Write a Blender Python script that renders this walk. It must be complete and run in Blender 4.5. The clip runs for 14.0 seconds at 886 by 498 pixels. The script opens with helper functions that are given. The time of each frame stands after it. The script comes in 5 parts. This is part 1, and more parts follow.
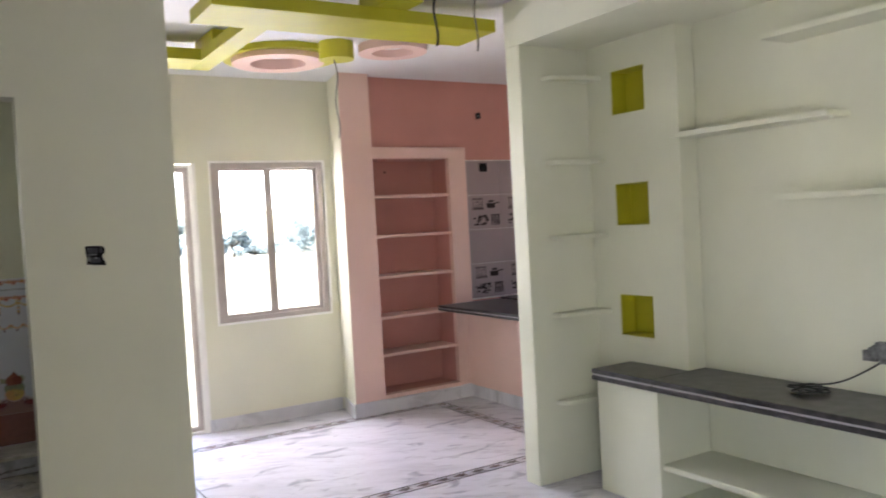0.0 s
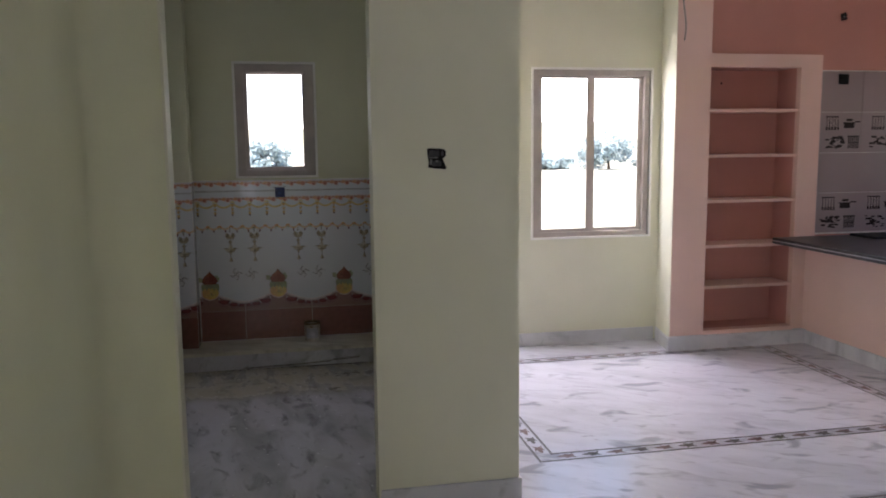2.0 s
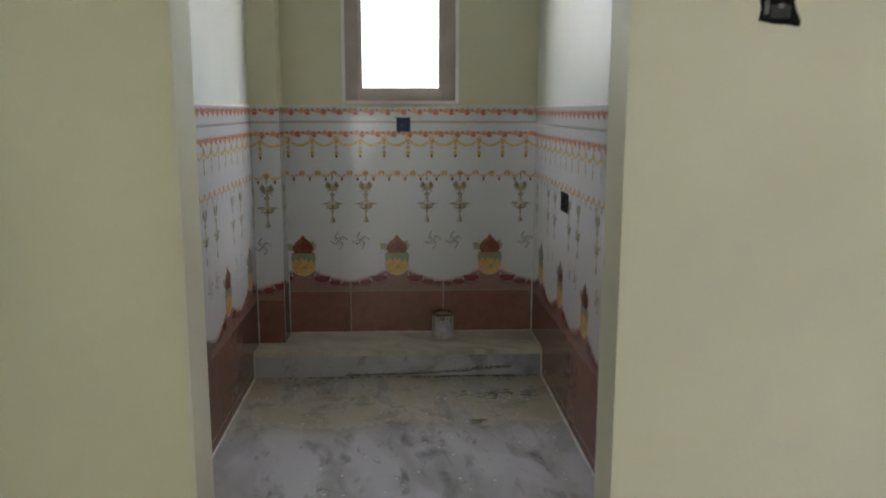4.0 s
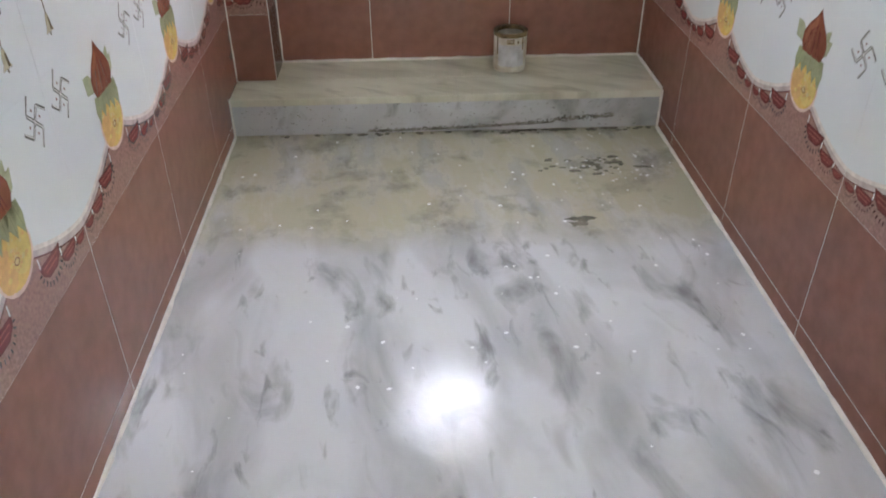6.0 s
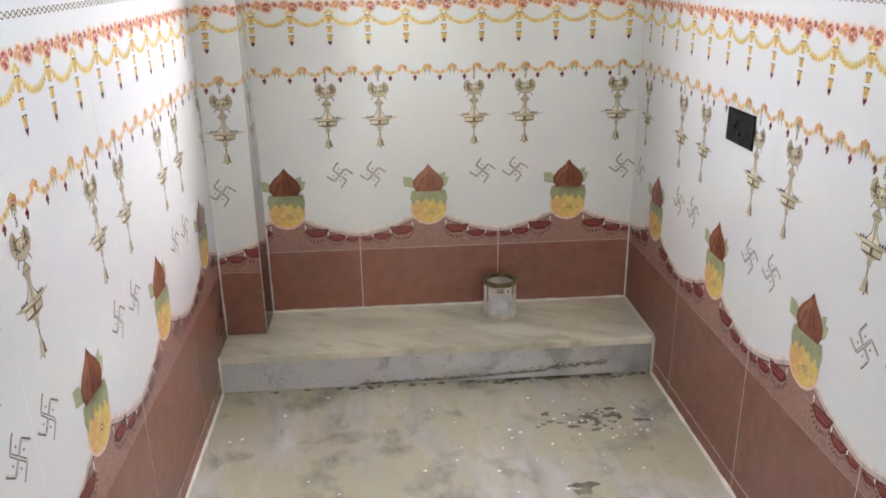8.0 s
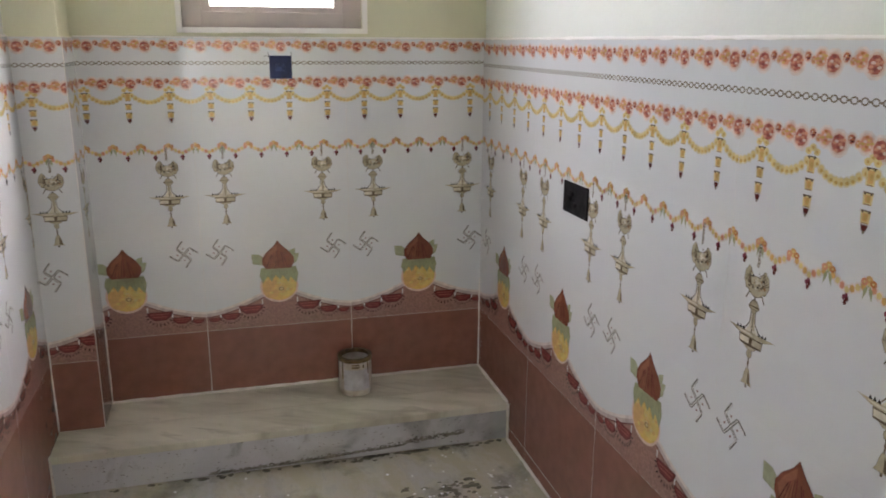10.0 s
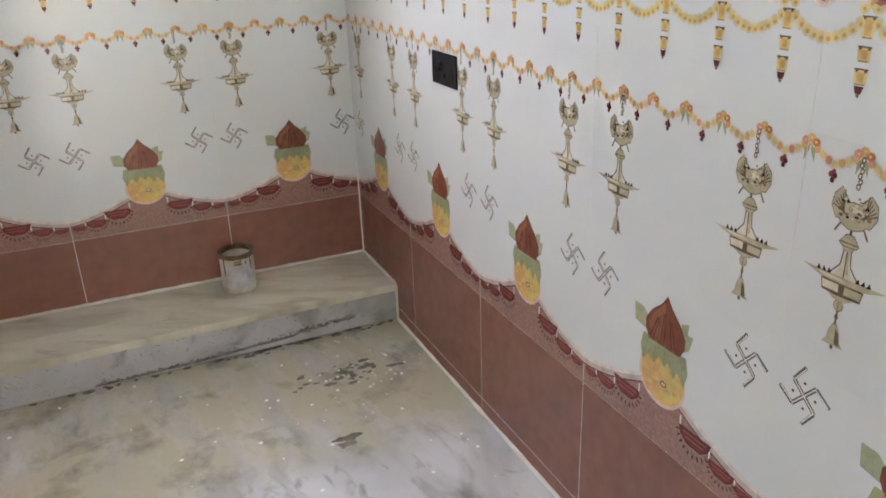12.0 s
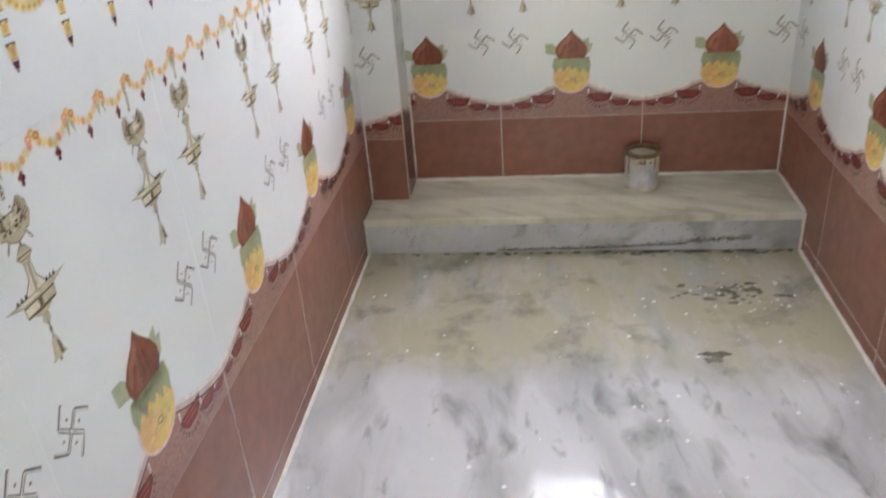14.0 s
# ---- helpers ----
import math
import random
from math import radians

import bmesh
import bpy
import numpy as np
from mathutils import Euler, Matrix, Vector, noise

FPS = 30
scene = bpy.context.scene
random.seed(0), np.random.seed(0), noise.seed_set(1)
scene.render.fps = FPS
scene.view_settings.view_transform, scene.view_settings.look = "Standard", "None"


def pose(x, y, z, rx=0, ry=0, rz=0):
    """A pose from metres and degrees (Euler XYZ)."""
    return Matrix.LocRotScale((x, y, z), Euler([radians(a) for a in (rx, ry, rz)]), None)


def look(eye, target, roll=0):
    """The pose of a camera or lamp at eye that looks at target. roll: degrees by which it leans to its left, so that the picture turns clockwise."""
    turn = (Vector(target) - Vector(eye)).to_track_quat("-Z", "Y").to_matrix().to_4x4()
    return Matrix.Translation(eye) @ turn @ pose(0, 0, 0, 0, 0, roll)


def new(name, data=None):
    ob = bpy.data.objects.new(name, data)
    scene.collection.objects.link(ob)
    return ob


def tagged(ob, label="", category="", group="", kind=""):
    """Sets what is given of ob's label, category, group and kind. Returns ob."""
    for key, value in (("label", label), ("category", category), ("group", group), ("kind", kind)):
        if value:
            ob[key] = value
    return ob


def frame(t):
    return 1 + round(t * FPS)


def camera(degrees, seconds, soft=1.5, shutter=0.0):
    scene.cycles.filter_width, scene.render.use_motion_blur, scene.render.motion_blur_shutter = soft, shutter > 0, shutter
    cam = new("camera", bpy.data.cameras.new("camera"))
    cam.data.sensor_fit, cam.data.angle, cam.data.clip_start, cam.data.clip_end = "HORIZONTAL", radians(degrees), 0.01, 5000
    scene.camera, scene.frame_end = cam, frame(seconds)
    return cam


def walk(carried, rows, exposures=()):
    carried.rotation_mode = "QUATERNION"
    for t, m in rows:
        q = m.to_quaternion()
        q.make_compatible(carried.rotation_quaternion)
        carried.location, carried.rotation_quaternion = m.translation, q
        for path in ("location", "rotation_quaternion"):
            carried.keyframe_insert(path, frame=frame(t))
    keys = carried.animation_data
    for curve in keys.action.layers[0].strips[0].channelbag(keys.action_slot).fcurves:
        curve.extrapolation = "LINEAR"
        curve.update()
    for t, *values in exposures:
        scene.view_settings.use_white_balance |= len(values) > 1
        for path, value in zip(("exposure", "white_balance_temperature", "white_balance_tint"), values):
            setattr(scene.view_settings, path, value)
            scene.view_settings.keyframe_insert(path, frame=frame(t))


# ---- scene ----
cam = camera(58.7, 14.0, soft=1.8, shutter=0.25)
PATH = [
    (0, (-0.62, 0.172, 1.552), (0.433, 1.872, 1.481), -3.1),
    (0.5, (-0.619, 0.178, 1.598), (0.151, 2.018, 1.453), -3.4),
    (1, (-0.625, 0.19, 1.597), (-0.086, 2.105, 1.394), -3.6),
    (1.5, (-0.654, 0.303, 1.578), (-0.184, 2.23, 1.322), -1.9),
    (2, (-0.714, 0.618, 1.529), (-0.331, 2.565, 1.274), -0.6),
    (2.5, (-0.73, 0.95, 1.482), (-0.419, 2.911, 1.241), -1.5),
    (3, (-0.696, 1.396, 1.464), (-0.545, 3.377, 1.235), -0.4),
    (3.5, (-0.749, 1.87, 1.398), (-0.632, 3.848, 1.123), 1.3),
    (4, (-0.769, 2.394, 1.296), (-0.668, 4.362, 0.95), 0.1),
    (4.2, (-0.764, 2.567, 1.297), (-0.71, 4.516, 0.852), -0.2),
    (5.3, (-0.85, 3.35, 1.22), (-0.8, 5.19, 0.43), -0.3),
    (6.3, (-0.93, 3.735, 1.135), (-0.85, 5.36, -0.03), -0.4),
    (6.5, (-0.934, 3.744, 1.151), (-0.854, 5.464, 0.133), -0.5),
    (7, (-0.942, 3.806, 1.251), (-0.85, 5.62, 0.416), -1.1),
    (9.3, (-0.942, 3.796, 1.316), (-0.619, 5.702, 0.803), 0.7),
    (9.5, (-0.94, 3.802, 1.311), (-0.559, 5.698, 0.8), 0.6),
    (10, (-0.935, 3.799, 1.309), (-0.425, 5.665, 0.798), 0.3),
    (10.5, (-0.916, 3.802, 1.3), (-0.315, 5.638, 0.782), -0.4),
    (11, (-0.911, 3.802, 1.289), (-0.232, 5.601, 0.738), -1.0),
    (11.5, (-0.91, 3.796, 1.276), (-0.178, 5.541, 0.627), -1.6),
    (12, (-0.911, 3.8, 1.258), (-0.165, 5.491, 0.494), -2.0),
    (12.5, (-0.902, 3.793, 1.258), (-0.195, 5.474, 0.437), -1.7),
    (13, (-0.901, 3.778, 1.263), (-0.413, 5.553, 0.481), -1.6),
    (13.5, (-0.924, 3.757, 1.277), (-0.862, 5.614, 0.538), -2.9),
    (14, (-0.899, 3.748, 1.269), (-1.152, 5.498, 0.334), -4.6),
]
EXPOSURES = [
    (0, 2.4, 6450, 11), (1.5, 2.1, 6350, 13), (2.0, 1.88, 6400, 13), (3.0, 1.95, 6650, 8), (3.5, 2.38, 6650, 7), (4.2, 3.05, 6600, 6),
    (6.3, 4.52, 6250, 7), (6.5, 4.52, 6200, 8), (7.0, 4.95, 6400, 8), (7.2, 4.95, 6500, 9), (9.3, 4.13, 6750, 11), (9.5, 4.05, 6750, 11), (10, 3.97, 6750, 12),
    (11, 4.1, 6750, 11), (11.5, 4.32, 6720, 11), (12.0, 4.52, 6700, 10), (12.5, 4.58, 6700, 10), (13.0, 4.68, 6660, 9), (13.4, 4.97, 6620, 9), (14, 4.68, 6550, 8)]
walk(cam, [(t, look(eye, target, roll)) for t, eye, target, roll in PATH], EXPOSURES)

# ---- light ----
world = bpy.data.worlds.new("sky")
scene.world = world
world.use_nodes = True
wn = world.node_tree.nodes
sky = wn.new("ShaderNodeTexSky")
sky.sky_type, sky.sun_disc = "NISHITA", False
sky.sun_elevation, sky.sun_rotation = radians(52), radians(200)
sky.dust_density, sky.air_density = 0.6, 1.0
world.node_tree.links.new(sky.outputs[0], wn["Background"].inputs[0])
wn["Background"].inputs[1].default_value = 0.15
sun_data = bpy.data.lights.new("sun", "SUN")
sun_data.energy, sun_data.angle, sun_data.color = 5.0, radians(0.6), (1.0, 0.96, 0.9)
sun = new("sun", sun_data)
sun.matrix_world = look((0, 0, 30), (4, 12, 0))


def opening_light(name, x, y, z, w, h, target, energy, color=(0.95, 0.91, 1.0)):
    """An added area lamp that gives sky light at or outside an opening."""
    d = bpy.data.lights.new(name, "AREA")
    d.shape, d.size, d.size_y, d.energy, d.color = "RECTANGLE", w, h, energy, color
    ob = new(name, d)
    ob.matrix_world = look((x, y, z), target)
    return ob


opening_light("window_light", 1.58, 6.60, 1.90, 0.84, 0.36, (1.58, 2, 1.1), 3.6)
opening_light("door_light", 0.6, 6.60, 1.80, 0.6, 0.5, (0.6, 2, 0.9), 4.5)
# Added fill lamp, out of view above the hall door and window.
opening_light("outdoor_fill", 1.15, 7.3, 3.15, 2.4, 1.3, (1.15, 4.6, 0.4), 30)
opening_light("bath_window_light", -0.776, 6.62, 1.87, 0.42, 0.46, (-0.776, 4.6, 0.5), 1.0)
# Added fill lamp behind the camera; brightens the wall unit from the left.
opening_light("unseen_side_fill", -1.62, -1.3, 0.65, 1.3, 1.2, (3, 0.4, -1.2), 7.6)
# Weak fill lamp added in the unseen part of the kitchen.
opening_light("unseen_kitchen_fill", 5.15, 5.0, 1.5, 0.9, 1.0, (0, 5.0, 1.2), 0.08)

# ---- materials ----
def srgb(r, g, b):
    return tuple(((c / 255 + 0.055) / 1.055) ** 2.4 if c > 10 else c / 255 / 12.92 for c in (r, g, b)) + (1.0,)


def material(name, color, rough=0.6, metal=0.0, var=0.06, scale=6.0, bump=0.05, bump_scale=60.0, spec=0.5, dirt=None, coat=0.0):
    """A surface with two scales of variation in colour and a fine relief."""
    m = bpy.data.materials.new(name)
    m.use_nodes = True
    n, l = m.node_tree.nodes, m.node_tree.links
    b = n["Principled BSDF"]
    b.inputs["Roughness"].default_value, b.inputs["Metallic"].default_value = rough, metal
    b.inputs["Specular IOR Level"].default_value = spec
    b.inputs["Coat Weight"].default_value = coat
    co = n.new("ShaderNodeTexCoord")
    big, fine = n.new("ShaderNodeTexNoise"), n.new("ShaderNodeTexNoise")
    big.inputs["Scale"].default_value, fine.inputs["Scale"].default_value = scale, bump_scale
    big.inputs["Detail"].default_value, fine.inputs["Detail"].default_value = 5, 4
    l.new(co.outputs["Object"], big.inputs["Vector"])
    l.new(co.outputs["Object"], fine.inputs["Vector"])
    ramp = n.new("ShaderNodeValToRGB")
    c = color if len(color) == 4 else (*color, 1)
    d = dirt or tuple(x * (1 - 2.2 * var) for x in c[:3])
    ramp.color_ramp.elements[0].position, ramp.color_ramp.elements[1].position = 0.32, 0.66
    ramp.color_ramp.elements[0].color = (*d[:3], 1)
    ramp.color_ramp.elements[1].color = tuple(min(1, x * (1 + var * 0.5)) for x in c[:3]) + (1,)
    l.new(big.outputs["Fac"], ramp.inputs["Fac"])
    l.new(ramp.outputs["Color"], b.inputs["Base Color"])
    if bump:
        bp = n.new("ShaderNodeBump")
        bp.inputs["Strength"].default_value, bp.inputs["Distance"].default_value = bump, 0.01
        l.new(fine.outputs["Fac"], bp.inputs["Height"])
        l.new(bp.outputs["Normal"], b.inputs["Normal"])
    return m


def marble(name, base, vein, dark, rough, angle, dirty=0.0, dirt_from=None, contrast=1.0, stretch=0.24, dash=0.0):
    """Streaked marble: soft grey veins along one direction and short dark smudges."""
    m = material(name, base, rough=rough, bump=0.0)
    n, l = m.node_tree.nodes, m.node_tree.links
    b = n["Principled BSDF"]
    co = n.new("ShaderNodeTexCoord")
    mp = n.new("ShaderNodeMapping")
    mp.inputs["Rotation"].default_value = (0, 0, radians(angle))
    mp.vector_type = "TEXTURE"
    mp.inputs["Scale"].default_value = (1.0, stretch, 1.0)
    l.new(co.outputs["Object"], mp.inputs["Vector"])
    last = None
    layers = [(2.2, 8, 0.42, 0.70, vein, 0.9), (4.2, 6, 0.56, 0.74, dark, 0.6), (9.0, 4, 0.61, 0.74, dark, 0.5)]
    if dash:
        layers.append((3.6, 3, 0.585, 0.68, tuple(x * 0.55 for x in vein), dash / contrast))
        blot = n.new("ShaderNodeMapping")
        blot.vector_type = "TEXTURE"
        blot.inputs["Rotation"].default_value = (0, 0, radians(angle + 20))
        blot.inputs["Scale"].default_value = (1.0, 0.5, 1.0)
        l.new(co.outputs["Object"], blot.inputs["Vector"])
    for k, (sc, det, lo, hi, col, amount) in enumerate(layers):
        tx = n.new("ShaderNodeTexNoise")
        tx.inputs["Scale"].default_value, tx.inputs["Detail"].default_value = sc, det
        tx.inputs["Distortion"].default_value = 0.7
        l.new(blot.outputs["Vector"] if k == 3 else mp.outputs["Vector"], tx.inputs["Vector"])
        rp = n.new("ShaderNodeMapRange")
        rp.inputs["From Min"].default_value, rp.inputs["From Max"].default_value = lo, hi
        rp.inputs["To Max"].default_value = amount * contrast
        l.new(tx.outputs["Fac"], rp.inputs["Value"])
        mx = n.new("ShaderNodeMix")
        mx.data_type = "RGBA"
        l.new(rp.outputs["Result"], mx.inputs["Factor"])
        if last is None:
            mx.inputs["A"].default_value = (*base[:3], 1)
        else:
            l.new(last, mx.inputs["A"])
        mx.inputs["B"].default_value = (*col[:3], 1)
        last = mx.outputs["Result"]
    if dirty:
        tx = n.new("ShaderNodeTexNoise")
        tx.inputs["Scale"].default_value, tx.inputs["Detail"].default_value = 2.6, 9
        tx.inputs["Roughness"].default_value = 0.68
        l.new(mp.outputs["Vector"], tx.inputs["Vector"])
        rp = n.new("ShaderNodeMapRange")
        rp.inputs["From Min"].default_value, rp.inputs["From Max"].default_value = 0.28, 0.72
        rp.inputs["To Max"].default_value = dirty
        l.new(tx.outputs["Fac"], rp.inputs["Value"])
        mx = n.new("ShaderNodeMix")
        mx.data_type = "RGBA"
        factor = rp.outputs["Result"]
        if dirt_from:
            sep = n.new("ShaderNodeSeparateXYZ")
            l.new(co.outputs["Object"], sep.inputs[0])
            edge = n.new("ShaderNodeTexNoise")
            edge.inputs["Scale"].default_value, edge.inputs["Detail"].default_value = 3.5, 4
            l.new(co.outputs["Object"], edge.inputs["Vector"])
            wave = n.new("ShaderNodeMath")
            wave.operation = "MULTIPLY_ADD"
            wave.inputs[1].default_value = 0.16
            l.new(edge.outputs["Fac"], wave.inputs[0])
            l.new(sep.outputs["Y"], wave.inputs[2])
            zone = n.new("ShaderNodeMapRange")
            zone.inputs["From Min"].default_value, zone.inputs["From Max"].default_value = (q + 0.08 for q in dirt_from)
            zone.inputs["To Min"].default_value, zone.inputs["To Max"].default_value = 0.12, 2.3
            l.new(wave.outputs[0], zone.inputs["Value"])
            mul = n.new("ShaderNodeMath")
            mul.operation, mul.use_clamp = "MULTIPLY", True
            l.new(factor, mul.inputs[0])
            l.new(zone.outputs["Result"], mul.inputs[1])
            factor = mul.outputs[0]
        l.new(factor, mx.inputs["Factor"])
        l.new(last, mx.inputs["A"])
        mx.inputs["B"].default_value = (0.45, 0.425, 0.325, 1)
        last = mx.outputs["Result"]
        if dirt_from:
            spot = n.new("ShaderNodeTexNoise")
            spot.inputs["Scale"].default_value, spot.inputs["Detail"].default_value = 6.5, 6
            spot.inputs["Roughness"].default_value, spot.inputs["Distortion"].default_value = 0.62, 0.2
            l.new(co.outputs["Object"], spot.inputs["Vector"])
            sr = n.new("ShaderNodeMapRange")
            sr.inputs["From Min"].default_value, sr.inputs["From Max"].default_value = 0.52, 0.70
            sr.inputs["To Max"].default_value = 0.28
            l.new(spot.outputs["Fac"], sr.inputs["Value"])
            sm = n.new("ShaderNodeMath")
            sm.operation, sm.use_clamp = "MULTIPLY", True
            l.new(sr.outputs["Result"], sm.inputs[0])
            l.new(zone.outputs["Result"], sm.inputs[1])
            md = n.new("ShaderNodeMix")
            md.data_type = "RGBA"
            l.new(sm.outputs[0], md.inputs["Factor"])
            l.new(last, md.inputs["A"])
            md.inputs["B"].default_value = (0.14, 0.13, 0.105, 1)
            last = md.outputs["Result"]
        rr = n.new("ShaderNodeMapRange")
        rr.inputs["To Min"].default_value, rr.inputs["To Max"].default_value = rough, rough + 0.3
        l.new(factor, rr.inputs["Value"])
        l.new(rr.outputs["Result"], b.inputs["Roughness"])
    wob = n.new("ShaderNodeTexNoise")
    wob.inputs["Scale"].default_value, wob.inputs["Detail"].default_value = 22, 3
    l.new(co.outputs["Object"], wob.inputs["Vector"])
    bp = n.new("ShaderNodeBump")
    bp.inputs["Strength"].default_value, bp.inputs["Distance"].default_value = 0.10, 0.01
    l.new(wob.outputs["Fac"], bp.inputs["Height"])
    l.new(bp.outputs["Normal"], b.inputs["Normal"])
    l.new(last, b.inputs["Base Color"])
    return m


def glass_material():
    m = bpy.data.materials.new("window_glass")
    m.use_nodes = True
    b = m.node_tree.nodes["Principled BSDF"]
    b.inputs["Transmission Weight"].default_value = 1.0
    b.inputs["Roughness"].default_value, b.inputs["IOR"].default_value = 0.0, 1.02
    return m


CREAM = material("cream_plaster", (0.745, 0.725, 0.585), rough=0.62, var=0.03, scale=1.6, bump=0.06, bump_scale=90)
# Cream plaster with the greenish light of the left side mixed in.
CREAM_GREEN_LIT = material("green_lit_cream_plaster", (0.74, 0.735, 0.53), rough=0.6, var=0.03, scale=1.6, bump=0.06, bump_scale=90)
UNIT = material("pale_green_plaster", (0.79, 0.79, 0.65), rough=0.55, var=0.03, scale=1.8, bump=0.06, bump_scale=90)
PINK = material("pink_plaster", (0.55, 0.255, 0.215), rough=0.6, var=0.04, scale=2.0, bump=0.06, bump_scale=90)
PINK_PALE = material("pale_pink_plaster", (0.78, 0.54, 0.475), rough=0.6, var=0.03, scale=2.0, bump=0.05)
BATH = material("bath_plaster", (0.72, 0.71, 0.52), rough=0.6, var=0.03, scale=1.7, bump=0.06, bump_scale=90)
WHITE = material("white_ceiling_paint", (0.80, 0.79, 0.80), rough=0.7, var=0.02, scale=2.0, bump=0.04)
# Bath plaster again, paler and bluer for the daylight on the side walls.
BATH_LIT = material("lit_bath_plaster", (0.79, 0.81, 0.74), rough=0.55, var=0.03, scale=1.7, bump=0.06, bump_scale=90)
LIME = material("lime_yellow_paint", (0.50, 0.47, 0.02), rough=0.5, var=0.05, scale=4.0, bump=0.05)
FRAME = material("window_frame_paint", (0.48, 0.42, 0.385), rough=0.4, var=0.06, scale=9.0, bump=0.02)
# Whiter than the plaster, for edges that catch the light.
EDGE_LIT = material("lit_edging", (0.90, 0.88, 0.84), rough=0.6, var=0.03, bump=0.03)
GLASS = glass_material()
HALL_FLOOR = marble("hall_marble", (0.66, 0.645, 0.72), (0.43, 0.42, 0.48), (0.16, 0.15, 0.18), 0.16, -35, contrast=0.46, stretch=0.34, dash=0.6)
BATH_FLOOR = marble("bath_marble", (0.63, 0.635, 0.67), (0.38, 0.385, 0.40), (0.10, 0.10, 0.10), 0.08, 98, dirty=0.75, stretch=0.42, contrast=1.05, dirt_from=(5.32, 5.48))
BATH_FLOOR.node_tree.nodes["Principled BSDF"].inputs["Specular IOR Level"].default_value = 0.16
BENCH_TOP = marble("bench_marble", (0.76, 0.74, 0.65), (0.52, 0.50, 0.41), (0.32, 0.30, 0.24), 0.4, -25, dirty=0.45)
BENCH_RISER = marble("riser_marble", (0.58, 0.585, 0.62), (0.37, 0.375, 0.40), (0.13, 0.13, 0.13), 0.45, 0, stretch=1.0, contrast=1.1)
SKIRT = marble("skirting_marble", (0.66, 0.65, 0.68), (0.50, 0.49, 0.53), (0.32, 0.32, 0.34), 0.35, 0)
GRANITE = material("black_granite", (0.055, 0.05, 0.055), rough=0.3, var=0.35, scale=14, bump=0.02, bump_scale=200)
GROOVE = material("polished_granite_edge", (0.45, 0.43, 0.45), rough=0.3, var=0.1, bump=0.0)
INLAY = material("dark_inlay", (0.06, 0.045, 0.045), rough=0.35, var=0.2, scale=30, bump=0.0)
INLAY_RED = material("maroon_inlay", (0.13, 0.055, 0.05), rough=0.35, var=0.2, scale=30, bump=0.0)
TILE_WHITE = material("white_glazed_tile", (0.715, 0.73, 0.745), rough=0.12, var=0.015, scale=3, bump=0.012, bump_scale=9)
TILE_BROWN = material("brown_glazed_tile", (0.27, 0.125, 0.092), rough=0.16, var=0.06, scale=25, bump=0.012, bump_scale=9)
TILE_SPECK = material("speckled_brown_print", (0.36, 0.20, 0.165), rough=0.16, var=0.12, scale=190, bump=0.0)
GROUT = material("pale_grout", (0.76, 0.72, 0.67), rough=0.85, var=0.08, scale=20, bump=0.1)
# Near black on flat plates, for the shade inside holes and cuts.
HOLE_SHADE = material("hole_shade", (0.014, 0.012, 0.012), rough=0.9, spec=0.2, var=0.3, scale=30, bump=0.2)
BOX_BLUE = material("blue_box_plastic", (0.02, 0.035, 0.14), rough=0.45, var=0.2, scale=30, bump=0.05)
BOX_BLUE_PALE = material("worn_blue_plastic", (0.045, 0.075, 0.23), rough=0.5, var=0.2, scale=40, bump=0.05)
BOX_GREY = material("cement_grey", (0.22, 0.22, 0.22), rough=0.8, var=0.25, scale=40, bump=0.3)
BOX_MODULE = material("dark_grey_plastic", (0.045, 0.043, 0.05), rough=0.5, var=0.25, scale=40, bump=0.1)
WIRE = material("black_cable", (0.02, 0.02, 0.02), rough=0.5, var=0.1, bump=0.0)
WIRE_GREY = material("grey_cable", (0.16, 0.15, 0.15), rough=0.5, var=0.1, bump=0.0)
TIN = material("paint_spattered_tin", (0.62, 0.60, 0.56), rough=0.45, var=0.12, scale=28, bump=0.05, dirt=(0.42, 0.36, 0.28))
TIN_RIM = material("rusty_tin_rim", (0.22, 0.15, 0.07), rough=0.45, metal=0.4, var=0.3, scale=60, bump=0.1)
TIN_LABEL = material("faded_blue_label", (0.58, 0.58, 0.63), rough=0.5, var=0.15, scale=30, bump=0.03)
SAND = material("dry_ground", (0.50, 0.46, 0.36), rough=0.95, var=0.12, scale=0.5, bump=0.3, bump_scale=8)
# Foliage paled and blued: the haze of distance is mixed into its colour.
LEAF_HAZY = material("hazy_leaves", (0.36, 0.44, 0.46), rough=0.6, var=0.3, scale=2.0, bump=0.0)
BARK = material("tree_bark", (0.14, 0.10, 0.07), rough=0.9, var=0.2, scale=10, bump=0.4)
SPECK = material("white_paint_drop", (0.85, 0.86, 0.88), rough=0.35, var=0.03, bump=0.0)
KITCHEN_TILE = material("pink_white_kitchen_tile", (0.36, 0.30, 0.31), rough=0.15, var=0.03, scale=3, bump=0.01, bump_scale=8)


def ink(name, r, g, b, rough=0.14):
    return material(name, (r, g, b), rough=rough, var=0.1, scale=60, bump=0.0)


